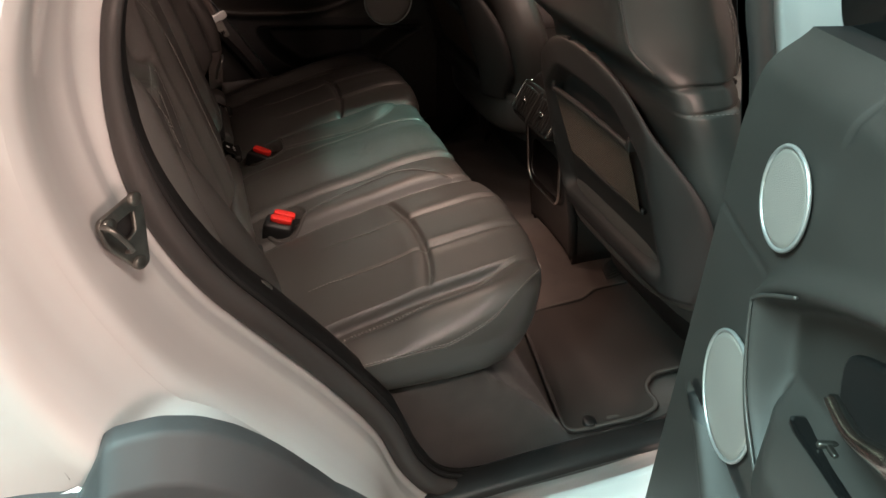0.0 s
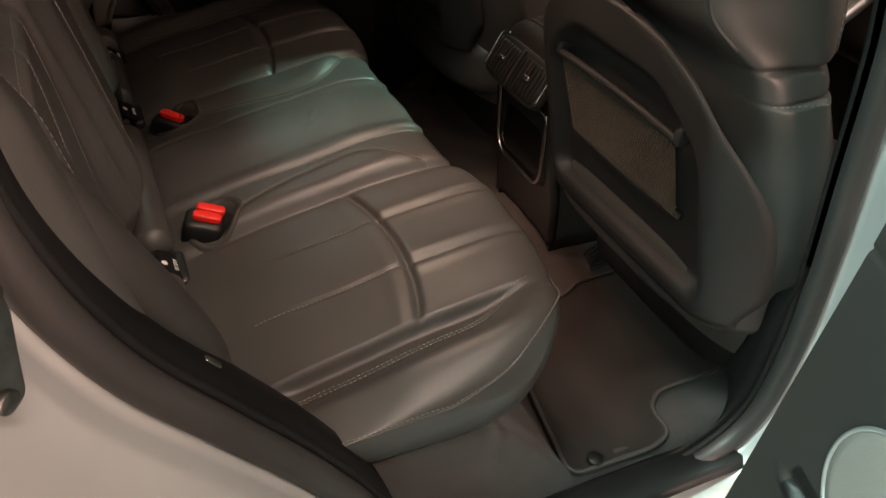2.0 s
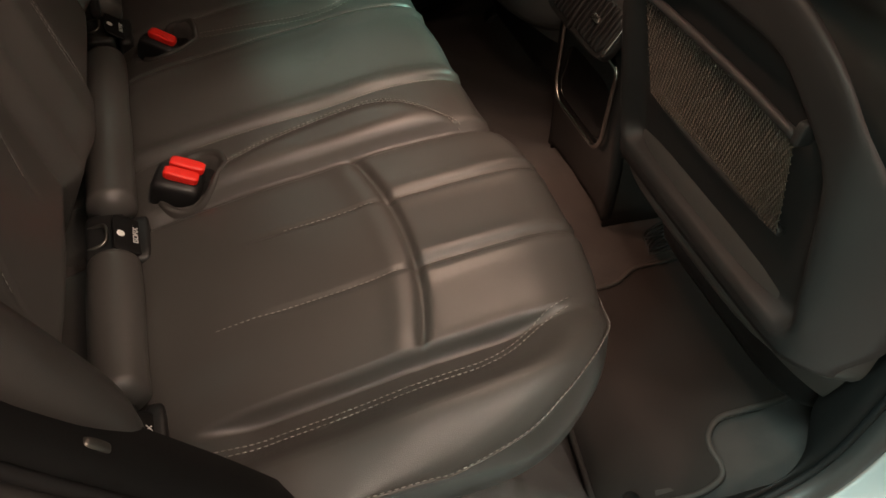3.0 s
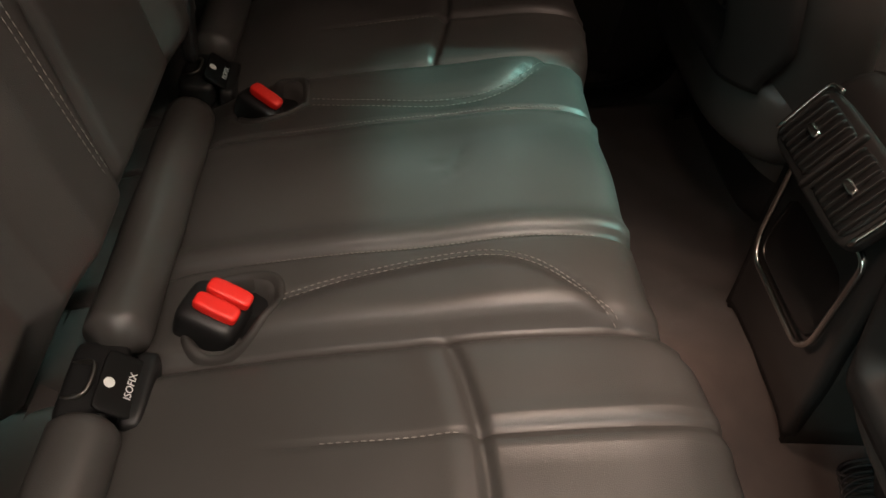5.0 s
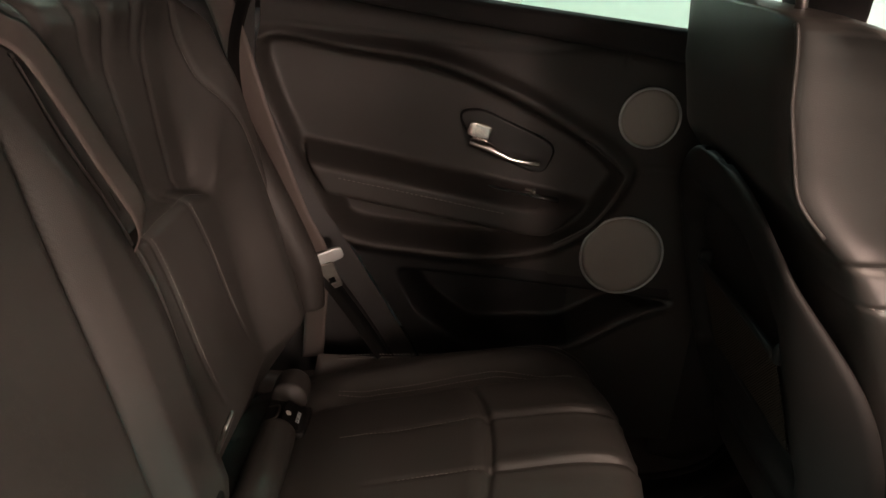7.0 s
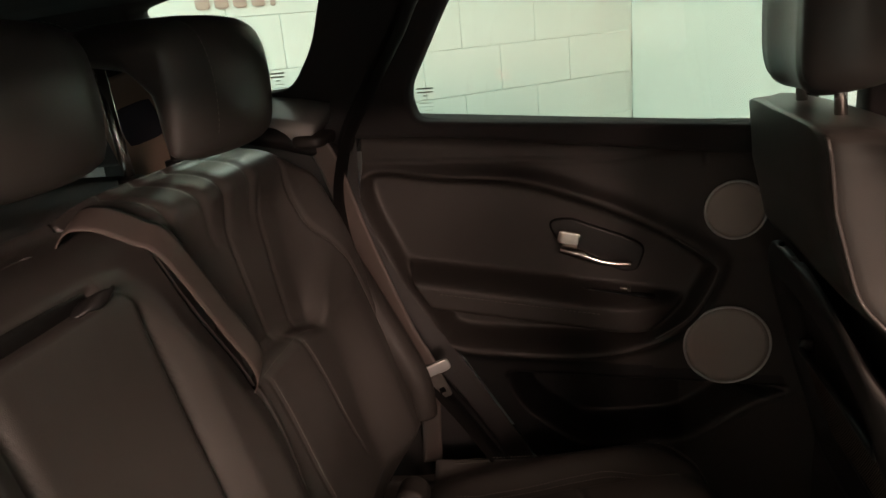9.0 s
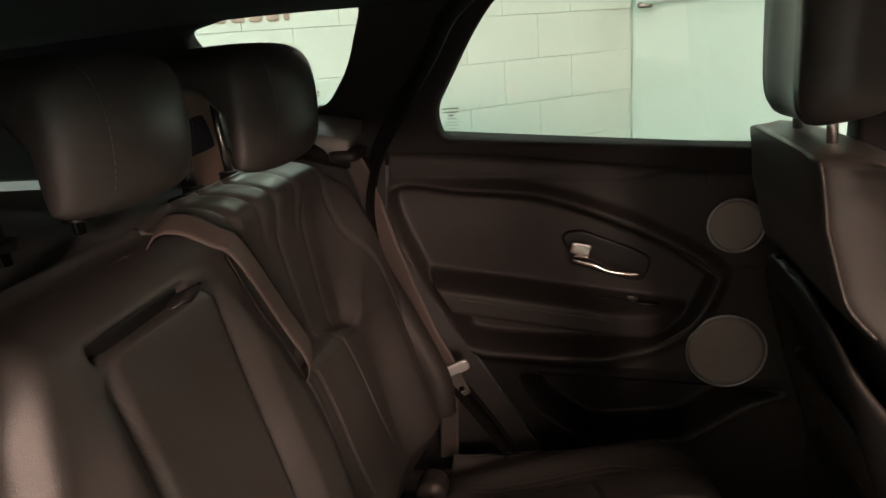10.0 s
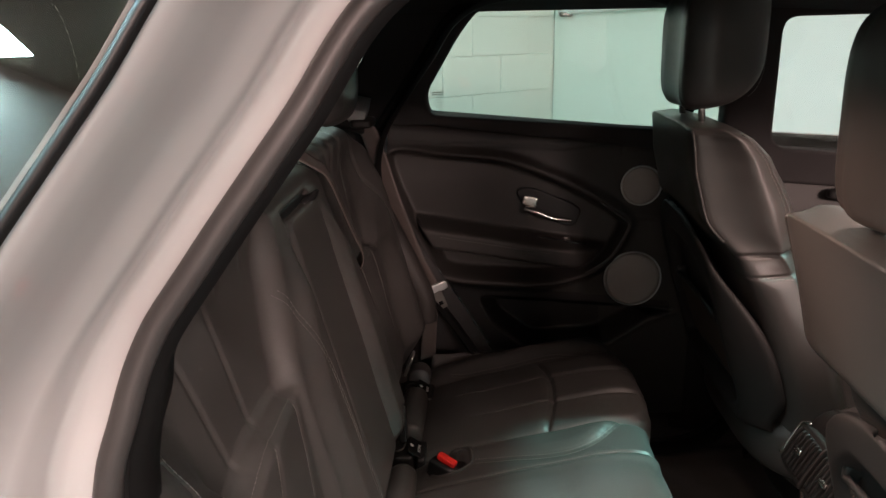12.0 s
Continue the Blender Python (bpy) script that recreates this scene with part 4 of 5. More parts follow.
def buckle(x, y, z, buttons, turn, reach, label):
    """Buckles sunk in a padded pocket of the bench; turn: degrees about the upright."""
    ob = thing("seat_belt_buckle", label, "buckle", "rear belt buckles")
    part("housing", turned(block(0, 0, 0, 0.058, 0.023 * buttons + 0.005, 0.050, 5, 10), pose(x - 0.010, y, z - 0.028, 0, 12, turn)), BLACK, ob, "black buckle housing")
    for k in range(buttons):
        o = (k - (buttons - 1) / 2) * 0.0190
        m = pose(x, y, z, 0, 0, turn) @ Matrix.Translation((0.003 * k, o, 0)) @ pose(0, 0, 0, 0, 14, 0)
        part("release_button", turned(block(0, 0, 0, 0.041, 0.0164, 0.012, 5, 8), m), RED, ob, "bright red release button")
    s0 = y - BC
    ring = []
    for a in np.linspace(0, 2 * math.pi, 48, endpoint=False):
        c, q = math.cos(a), math.sin(a)
        ring.append((x + (0.050 if c > 0 else 0.034) * math.copysign(abs(c) ** 0.8, c), s0 + reach * math.copysign(abs(q) ** 0.8, q) + 0.010 * max(c, 0)))
    base = np.array([cushion(ss0, run_at(xx), 0.0) for xx, ss0 in ring])
    mid = base.mean(0)
    P = np.array([mid + (base - mid) * k + np.array((0, 0, h)) for k, h in ((1.10, -0.004), (1.06, 0.0016), (1.0, 0.0042), (0.92, 0.0034), (0.84, -0.001), (0.78, -0.010), (0.72, -0.020))])
    part("pocket_rim", sheet(P, around=True), LEATHER_FINE, ob, "soft black leather pocket")
    part("pocket_floor", sheet(np.array([mid + (base - mid) * k + np.array((0, 0, h)) for k, h in ((0.80, -0.014), (0.5, -0.015), (0.03, -0.015))]), around=True), BLACK, ob)
    return ob


buckle(0.044, -0.210, 0.698, 2, -18, 0.042, "double black buckle with red buttons in the bench")
buckle(0.042, 0.106, 0.694, 1, -30, 0.028, "single black buckle with a red button in the bench")

# ---- front seats ----
def front_seat(y0, label, lift=0.0, out=0.0, drop=0.0, fore=0.0):
    seat = thing("front_seat", label, "car seat", "front seats")

    def rear(z):
        return 0.612 - 0.30 * (z - 0.785)

    # leather body: boxed rings up the back, a deep side bolster over a waist band between two seams
    def hide(z, a, proud=0.0):
        w = float(np.interp(z, [0.60, 0.90, 1.05, 1.12, 1.20, 1.27, 1.290, 1.298, 1.302], [0.256, 0.250, 0.228, 0.222, 0.212, 0.206, 0.202, 0.190, 0.155]))
        dep = float(np.interp(z, [0.60, 0.90, 1.00, 1.05, 1.085, 1.10, 1.13, 1.17, 1.21, 1.25, 1.28, 1.295, 1.302], [0.215, 0.205, 0.186, 0.172, 0.166, 0.182, 0.196, 0.196, 0.188, 0.170, 0.140, 0.112, 0.085]))
        c, s = math.cos(a), math.sin(a)
        p = 3.4 + 7.0 * float(step(c, 0.05, -0.35)) * float(step(z, 0.98, 1.10))
        r = (abs(c) ** p + abs(s) ** p) ** (-1 / p)
        yy = r * s * w * (1 - 0.20 * float(step(c, 0.25, -0.70)) * float(step(z, 1.02, 1.16)))
        xx = r * c * dep / 2
        xx -= 0.055 * float(step(abs(yy) / w, 0.80, 0.50)) * float(step(c, 0.0, 0.4)) * float(step(z, 1.295, 1.22))
        flank = float(step(c, -0.95, -0.35)) * float(step(abs(s), 0.25, 0.6))
        up, low = 1.083 + 0.008 * c, 1.046 + 0.008 * c
        k = 1 - flank * (0.034 * float(dent(z - up, 0.0035)) + 0.016 * float(dent(z - low, 0.003)) + 0.012 * float(step(z, low - 0.004, low)) * float(step(z, up + 0.002, up - 0.004)))
        k += flank * (0.022 * float(dent(z - 1.155, 0.055)) + 0.006 * float(dent(z - 1.065, 0.010)) + 0.010 * float(dent(z - 0.96, 0.05)))
        lead = fore * float(np.interp(z, [1.10, 1.22, 1.30], [0.0, 0.25, 1.2])) if fore > 0 else fore
        dx = lead + (0.040 - lead) * float(step(z, 1.14, 1.06)) * (1 - float(step(c, -0.2, 0.6)) * 0.6) - max(fore, 0.0) * float(step(c, -0.2, 0.8))
        return (rear(z + drop) + dx + dep / 2 + xx * k + proud * c, y0 + yy * k + proud * s, z + drop)

    turns = np.linspace(0, 2 * math.pi, 132, endpoint=False)
    secs = [[hide(z, a) for a in turns] for z in np.unique(np.r_[np.linspace(0.60, 1.02, 16), np.linspace(1.03, 1.10, 36), np.linspace(1.105, 1.26, 20), np.linspace(1.265, 1.302, 16)])]
    v, f = sheet(np.array(secs), around=True)
    n = len(turns)
    f = f + [tuple((len(secs) - 1) * n + j for j in range(n))]
    back = part("seat_back", (v, f), LEATHER, seat, "black leather seat back with side bolsters")
    # stitched seams and the piped edge of the bolsters
    th = []
    for sg in (-1, 1):
        th.append(stitches([hide(1.041, sg * a, 0.001) for a in np.linspace(0.6, 2.3, 60)], 0.008, 0.005))
        th.append(stitches([hide(z, sg * 1.06, 0.001) for z in np.linspace(1.10, 1.285, 60)], 0.008, 0.005))
        part("piping", tube([hide(z, sg * 0.98, 0.0006) for z in np.linspace(1.092, 1.292, 60)], 0.0022, 6), LEATHER, back)
        part("piping", tube([hide(z, sg * 2.32, 0.0004) for z in np.linspace(1.10, 1.294, 60)], 0.0024, 6), LEATHER, back)
    part("stitching", join(*th), THREAD, back)

    # hard shell on the rear, arched at its top
    zs = np.r_[np.linspace(0.665, 1.0, 40), np.linspace(1.006, 1.062, 14)]
    us = np.linspace(-1, 1, 71)
    Zs, U = np.meshgrid(zs, us, indexing="ij")
    W = 0.248 * np.sqrt(np.clip(1 - (np.clip(Zs - 0.78, 0, 1) / 0.285) ** 2.5, 0.0004, 1)) - 0.02 * step(Zs, 0.74, 0.665)
    Yl = U * W
    rec_z = Zs
    Zs = Zs + lift
    X = rear(Zs) - 0.014 * np.sqrt(np.clip(1 - U**4, 0, 1))
    X = X + 0.078 * np.clip((np.abs(Yl) - 0.175) / 0.080, 0, 1.2) ** 2
    rec = inside(Yl, rec_z, rounded([(-0.185, 0.70), (0.185, 0.70), (0.165, 0.93), (0.09, 0.995), (-0.09, 0.995), (-0.165, 0.93)], 0.03))
    X = X + 0.030 * step(rec, 0.008, -0.012)
    shell = part("seat_shell", thick(np.stack([X, Yl + y0 + out, Zs], 2), 0.01), PLASTIC, seat, "charcoal plastic seat back shell")
    # map net with its two bars
    bar_t = [(rear(0.935) - 0.004, y0 + q * 0.132, 0.932 + 0.004 * (1 - q * q)) for q in np.linspace(-1, 1, 24)]
    bar_b = [(rear(0.80) + 0.008, y0 - 0.008 + q * 0.128, 0.798 + 0.006 * q * q) for q in np.linspace(-1, 1, 24)]
    part("net_top_bar", tube(bar_t, 0.0052, 8), PLASTIC, seat)
    part("net_bottom_bar", tube(bar_b, 0.0058, 8), PLASTIC, seat)
    for q in (-1, 1):
        part("net_hook", block(rear(0.93) + 0.002, y0 + q * 0.135, 0.936, 0.022, 0.012, 0.026, 4, 5), PLASTIC, seat)
    cords = []
    for k in range(24):
        f = k / 23
        z = 0.806 + f * 0.122
        path = []
        for i, q in enumerate(np.linspace(-1, 1, 110)):
            sag = 1 - q * q
            path.append((rear(z) + 0.006 * (1 - f) - 0.004 + 0.007 * sag, y0 - 0.008 * (1 - f) + q * (0.128 + 0.004 * f), z - 0.012 * sag * (1 - f) + (0.0024 if (i + k) % 2 else -0.0024)))
        cords.append(tube(path, 0.0011, 4))
    part("map_net", join(*cords), TWINE, seat, "black elastic map net")
    # seat cushion, plastic side cover and rails
    part("seat_cushion", block(0.90, y0, 0.685, 0.52, 0.52, 0.17, 4, 14), LEATHER, seat)
    for q in (-1, 1):
        part("side_cover", block(0.95, y0 + q * 0.262, 0.600, 0.40, 0.04, 0.15, 5, 10), PLASTIC, seat, "charcoal plastic seat side cover")
        part("rail", block(1.06, y0 + q * 0.20, 0.432, 0.44, 0.05, 0.05, 8, 4), BLACK, seat)
    part("seat_base", block(0.96, y0, 0.530, 0.40, 0.42, 0.14, 6, 8), BLACK, seat)
    wires = []
    for k in range(5):
        y = y0 + 0.215 - 0.009 * k
        wires.append(tube(glide([(0.84, y, 0.455), (0.80, y + 0.006, 0.425 + 0.003 * k), (0.785 - 0.003 * k, y - 0.010, 0.422), (0.82, y - 0.02, 0.44)], 16), 0.0022, 6))
    part("wiring", join(*wires), BLACK, seat)
    headrest(y0, 0.564 + 0.5 * min(fore, 0), 1.330 + drop * 1.5, 0.235, 0.225, 0.160, parent=seat, rake=10)
    return seat


front_seat(-0.418, "black leather front seat before the open rear door", 0.0, -0.012, -0.028, -0.014)
front_seat(0.376, "black leather front seat on the far side", 0.062, 0.012, 0.0, 0.018)

# ---- centre console with rear vents ----
console = thing("centre_console", "charcoal centre console with two rear air vents", "console")
KY, KW = -0.058, 0.100
prof = [(0.95, 0.80), (0.74, 0.845), (0.710, 0.846), (0.690, 0.836), (0.676, 0.812), (0.672, 0.78), (0.676, 0.70), (0.686, 0.62), (0.700, 0.55), (0.712, 0.45)]
P = np.array([[(x, KY + u * (KW + 0.012), z - 0.012 * abs(u) ** 6) for u in np.linspace(-1, 1, 24)] for x, z in glide(prof, 50)])
body = part("console_body", thick(P, -0.02, flip=True), PLASTIC, console, "charcoal plastic console end")
for sg in (-1, 1):
    part("console_side", thick(np.array([[(max(x, float(np.interp(z, [0.45, 0.55, 0.62, 0.70, 0.78, 0.836], [0.722, 0.708, 0.694, 0.684, 0.680, 0.695]))), KY + sg * (KW + 0.011), z) for z in np.linspace(0.42, zt, 12)] for x, zt in ((0.60, 0.80), (0.725, 0.83), (0.75, 0.84), (0.95, 0.80), (1.3, 0.80))]), 0.006), LEATHER_FINE, console)
# vent panel, tilted up
VM = pose(0.650, KY, 0.785, 0, -62, 0)
vent = part("vent_panel", turned(block(0, 0, 0, 0.085, 0.195, 0.022, 6, 10), VM), PLASTIC, console, "rear vent panel with chrome corners")
for sg in (-1, 1):
    part("vent_mouth", turned(block(0, sg * 0.046, 0.008, 0.066, 0.080, 0.012, 8, 4), VM), BLACK, vent)
    for k in range(7):
        part("slat", turned(block(0, sg * 0.046 + (k - 3) * 0.0115, 0.014, 0.064, 0.0024, 0.010, 6, 2), VM), PLASTIC, vent)
    part("vent_knob", turned(block(0.002, sg * 0.046, 0.020, 0.010, 0.022, 0.008, 4, 5), VM), CHROME, vent)
    part("chrome_corner", turned(tube(glide([(-0.030, sg * 0.094, 0.010), (0.030, sg * 0.095, 0.011), (0.041, sg * 0.090, 0.010), (0.044, sg * 0.075, 0.009)], 14), 0.003, 8), VM), CHROME, vent)
part("vent_bar", turned(block(0, 0, 0.014, 0.080, 0.006, 0.012, 6, 3), VM), PLASTIC, vent)
part("cubby", block(0.692, KY, 0.655, 0.03, 0.158, 0.140, 7, 8), GLOSS, console, "gloss black cubby")
frame_path = np.array([(0.664 + 0.10 * (0.72 - z) * 0.9, KY + y, z) for y, z in [(q[0], q[1]) for q in rounded([(-0.088, 0.735), (-0.086, 0.60), (-0.070, 0.572), (0.070, 0.572), (0.086, 0.60), (0.088, 0.735)], 0.018)]])
part("cubby_frame", tube(frame_path + np.array((0.004, 0, 0)), 0.0042, 8, closed=True), CHROME, console, "satin chrome cubby frame")
# forward part with selector, between the seats
fore = thing("dashboard", "dark dashboard with a silver sloping centre stack", "dashboard")
part("console_top", thick(np.array([[(x, KY + u * (0.13 + 0.02 * (x - 1.2)), z + 0.004 * math.sin(9 * u)) for u in np.linspace(-1, 1, 18)] for x, z in glide([(0.95, 0.805), (1.10, 0.82), (1.25, 0.86), (1.38, 0.96), (1.45, 1.08)], 24)]), 0.02, flip=True), ALU, fore, "silver centre stack")
part("selector", turned(disc(0.028, 0.030, 32, 0.004), pose(1.20, KY, 0.84, 0, -12, 0)), CHROME, fore, "round silver gear selector")
for x, y in ((1.10, -0.12), (1.12, -0.02), (1.27, -0.13), (1.30, 0.0)):
    part("switch", block(x, y, 0.83 + 0.28 * max(x - 1.18, 0), 0.03, 0.035, 0.014, 5, 4), BLACK, fore)
part("panel", block(1.70, YC, 0.92, 0.62, 1.36, 0.34, 5, 16), PLASTIC, fore, "dark dashboard panel")
part("screen", block(1.41, KY, 1.04, 0.02, 0.20, 0.11, 7, 5), GLOSS, fore)

# ---- floor mat ----
mat = thing("floor_mat", "dark brown carpet floor mat with pale piped edge", "floor mat")
edge = rounded([(0.525, -0.300), (0.468, -0.650), (0.625, -0.655), (0.672, -0.640), (0.668, -0.590), (0.705, -0.560), (0.86, -0.560), (0.86, -0.262), (0.725, -0.268), (0.690, -0.292)], 0.030)
v, f = plate(edge, [], 0.010, 0.003)
v = np.stack([v[:, 0], v[:, 2], 0.412 - v[:, 1] * 0.8], 1)
part("mat_body", (v, f), MAT, mat, "dark brown pile")
part("piping", tube([(x, y, 0.414) for x, y in edge], 0.0042, 8, closed=True), PIPING, mat, "pale grey piped edge")
part("fixing", turned(disc(0.013, 0.010, 20, 0.003), pose(0.520, -0.640, 0.410)), BLACK, mat, "black mat fixing button")

# ---- rear doors: leather trim, recess, armrest, two speakers, pull handle ----
INSERT = [(-0.120, 1.178), (0.02, 1.172), (0.16, 1.155), (0.29, 1.110), (0.40, 1.055), (0.462, 1.010), (0.468, 0.985), (0.43, 0.915), (0.37, 0.872), (0.27, 0.848), (0.14, 0.852), (0.02, 0.868), (-0.015, 0.92), (-0.075, 1.03)]


def belt(x):
    return 1.273 - 0.088 * (np.asarray(x, float) + 0.022)


def tail(z):
    """Rear edge of the door."""
    return np.interp(z, [0.45, 0.55, 0.65, 0.75, 0.85, 0.95, 1.05, 1.15, 1.30], [0.22, 0.19, 0.14, 0.08, 0.02, -0.045, -0.098, -0.128, -0.118])


def rear_door(label):
    us, vs = np.linspace(0, 1, 190), np.linspace(0, 1, 170)
    U, V = np.meshgrid(us, vs, indexing="ij")
    z0 = 0.46
    X = 0.0 + U
    Z = z0 + V * 0.8
    for _ in range(3):
        x0 = tail(Z)
        X = x0 + U * (0.655 - x0)
        Z = z0 + V * (belt(X) - z0)
    d = inside(X, Z, glide(INSERT, 120, closed=True))
    Y = 0.715 + 0.0 * X
    Y = Y - 0.012 * step(Z, 1.22, 1.10) + 0.036 * step(Z, belt(X) - 0.06, belt(X) + 0.005) ** 2
    Y = Y - 0.020 * dent(d - 0.010, 0.013) * step(Z, 1.20, 1.17)
    Y = Y + 0.022 * step(d, 0.004, -0.012)
    arm_z = 0.968 - 0.16 * (X - 0.2)
    on = step(d, -0.004, -0.020)
    Y = Y - 0.072 * (1 - 0.85 * step(X, 0.30, 0.46)) * on * step(Z, arm_z + 0.014, arm_z - 0.012) ** 0.7 * step(Z, arm_z - 0.075, arm_z - 0.050) ** 0.8
    Y = Y + 0.026 * on * step(Z, arm_z - 0.058, arm_z - 0.078)
    # lower bin: a dark hollow behind a slanting lip
    bin_d = inside(X, Z, rounded([(0.10, 0.80), (0.62, 0.765), (0.555, 0.745), (0.43, 0.660), (0.24, 0.645), (0.14, 0.72)], 0.03))
    Y = Y + 0.075 * step(bin_d, 0.004, -0.030) - 0.003 * dent(bin_d - 0.008, 0.007) * step(X, 0.40, 0.44) * step(Z, 0.765, 0.75)
    split = Z - (1.012 - 0.02 * (X - 0.46))
    Y = Y + 0.003 * dent(split, 0.0025) * step(X, 0.455, 0.47)
    Y = Y + 0.003 * dent(X - 0.462 + 0.03 * np.clip(1.24 - Z, 0, 1), 0.0025) * step(Z, 1.17, 1.175)
    Y = Y + 0.003 * dent(Z - (1.205 - 0.04 * (X + 0.1)) - 0.02 * step(X, 0.30, 0.46), 0.003) * step(X, 0.46, 0.45) * step(Z, 1.15, 1.16)
    door = part("car_door", sheet(np.stack([X, Y, Z], 2)), LEATHER_FINE, car, label)
    # faces below the insert take the black material
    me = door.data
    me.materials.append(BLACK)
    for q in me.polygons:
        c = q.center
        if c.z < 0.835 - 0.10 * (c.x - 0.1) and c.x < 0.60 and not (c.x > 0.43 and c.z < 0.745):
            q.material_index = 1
    # piped edge of the insert, towards the speakers
    edge_line = glide([(q[0] * 1.012 + 0.002, 0.6835, q[1]) for q in INSERT[4:9]], 60)
    part("insert_piping", tube(edge_line, 0.0020, 8), LEATHER, door, "thin piping round the insert")
    # seam thread on the armrest
    xs = np.linspace(0.0, 0.29, 44)
    part("stitching", stitches([(x, 0.652, 0.968 - 0.16 * (x - 0.2) - 0.022) for x in xs], 0.008, 0.005), THREAD, door)
    # outer skin and edges
    O = np.stack([X + 0.015 * (V - 0.5), 0.845 - 0.03 * step(Z, 1.0, 1.27) + 0.05 * step(Z, 1.15, 0.95) - 0.04 * step(Z, 0.62, 0.46), Z], 2)
    part("outer_skin", sheet(O[::5, ::5], flip=True), PAINT, door, "silver white painted outer skin")
    for name, a, b, rule in (("hinge_edge", np.stack([X, Y, Z], 2)[-1], O[-1], False), ("latch_edge", np.stack([X, Y, Z], 2)[0], O[0], True), ("lower_edge", np.stack([X, Y, Z], 2)[:, 0], O[:, 0], True), ("upper_edge", np.stack([X, Y, Z], 2)[:, -1], O[:, -1], False)):
        part(name, sheet(np.array([a * (1 - k) + b * k for k in np.linspace(0, 1, 6)]), flip=rule), PAINT if name != "upper_edge" else RUBBER, door)
    # speakers
    for x, z, r in ((0.508, 1.095, 0.047), (0.500, 0.850, 0.070)):
        sp = part("speaker", turned(disc(r, 0.003, 56, 0.0012, 8), pose(x, 0.7015, z, 90)), GRILLE, door, "round metal speaker grille")
        ring = [(x + (r + 0.002) * math.cos(a), 0.6985, z + (r + 0.002) * math.sin(a)) for a in np.linspace(0, 2 * math.pi, 64, endpoint=False)]
        part("speaker_ring", tube(ring, 0.0023, 8, closed=True), ALU, door, "thin silver speaker ring")
    # pull handle in its cup
    cup = part("handle_cup", turned(plate(rounded([(0.200, 1.082), (0.235, 1.086), (0.335, 1.046), (0.362, 1.030), (0.348, 0.992), (0.330, 0.990), (0.228, 1.028)], 0.015), [], 0.012, 0.004), pose(0, 0.714, 0)), BLACK, door, "black handle cup")
    lever = glide([(0.220, 0.706, 1.037), (0.250, 0.698, 1.030), (0.290, 0.694, 1.014), (0.338, 0.700, 1.006)], 24)
    part("handle", tube(lever, np.interp(np.linspace(0, 1, 24), [0, 0.3, 0.6, 1], [0.0105, 0.0125, 0.0080, 0.0065]), 12, flat=0.8), CHROME, door, "satin chrome pull lever")
    part("handle_plate", turned(block(0, 0, 0, 0.040, 0.012, 0.026, 5, 8), pose(0.234, 0.706, 1.056, 0, 14, 0)), CHROME, door, "satin chrome lock plate")
    # window switch on the armrest
    sw = part("switch_panel", turned(block(0, 0, 0, 0.13, 0.036, 0.007, 6, 6), pose(0.315, 0.711, 0.953, 0, 9, 0)), GLOSS, door, "gloss black switch panel")
    part("window_switch", turned(join(block(0, 0, 0, 0.008, 0.022, 0.008, 4, 6), block(-0.010, 0, 0, 0.020, 0.007, 0.006, 4, 6)), pose(0.335, 0.710, 0.956, 0, 9, 0) @ Matrix.Diagonal((0.8, 0.8, 0.8, 1))), STEEL, door, "small silver window switch")
    return door


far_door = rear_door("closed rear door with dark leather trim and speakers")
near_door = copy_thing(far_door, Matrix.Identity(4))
near_door["label"] = "wide open rear door with charcoal leather trim and speakers"
SWING = 70.0
MIRROR = Matrix.Translation((0, 2 * YC, 0)) @ Matrix.Diagonal((1, -1, 1, 1))
SPEAKER_OPEN = Vector((0.443, -1.000))
closed = Vector((0.500, 2 * YC - 0.702))
turn = Matrix.Rotation(radians(SWING), 4, "Z")
moved = turn.to_3x3() @ Vector((closed.x, closed.y, 0))
near_door.matrix_basis = Matrix.Translation((SPEAKER_OPEN.x - moved.x, SPEAKER_OPEN.y - moved.y, 0)) @ turn @ MIRROR

# the open door's window frame and glass
nz = rounded([(-0.075, 1.262), (0.70, 1.20), (0.675, 1.515), (0.09, 1.54)], 0.06)
nh = rounded([(-0.02, 1.290), (0.615, 1.236), (0.600, 1.485), (0.11, 1.505)], 0.05)
v, f = plate(nz, [nh], 0.05, 0.006)
v = np.stack([v[:, 0], 0.790 + v[:, 1] - lean(v[:, 2]), v[:, 2]], 1)
part("window_frame", (v, f), GLOSS, near_door, "black door window frame")
gl = part("window_glass", thick(np.array([[(x, 0.806 - float(lean(z)), z) for z in np.linspace(1.25, 1.50, 8)] for x in np.linspace(0.02, 0.61, 10)]), 0.004), GLASS, near_door, "clear door glass")
gl.visible_shadow = False

# ---- far side of the cabin: pillars, rails and the three windows ----
WIN_Q = rounded([(-0.30, 1.335), (-0.212, 1.340), (-0.158, 1.41), (-0.110, 1.525), (-0.36, 1.525), (-0.47, 1.50), (-0.40, 1.37)], 0.03)
WIN_R = rounded([(-0.020, 1.270), (0.705, 1.214), (0.672, 1.515), (0.40, 1.530), (0.105, 1.530), (0.055, 1.47), (-0.030, 1.33)], 0.035)
WIN_F = rounded([(0.808, 1.180), (1.65, 1.112), (1.28, 1.47), (1.02, 1.500), (0.772, 1.497)], 0.045)
out = [(-1.05, 1.24), (-0.14, 1.24), (-0.13, 1.262), (0.0, 1.258), (0.79, 1.165), (0.83, 1.11), (1.85, 1.02), (1.62, 1.25), (1.25, 1.54), (0.9, 1.585), (-0.9, 1.575), (-1.05, 1.52)]
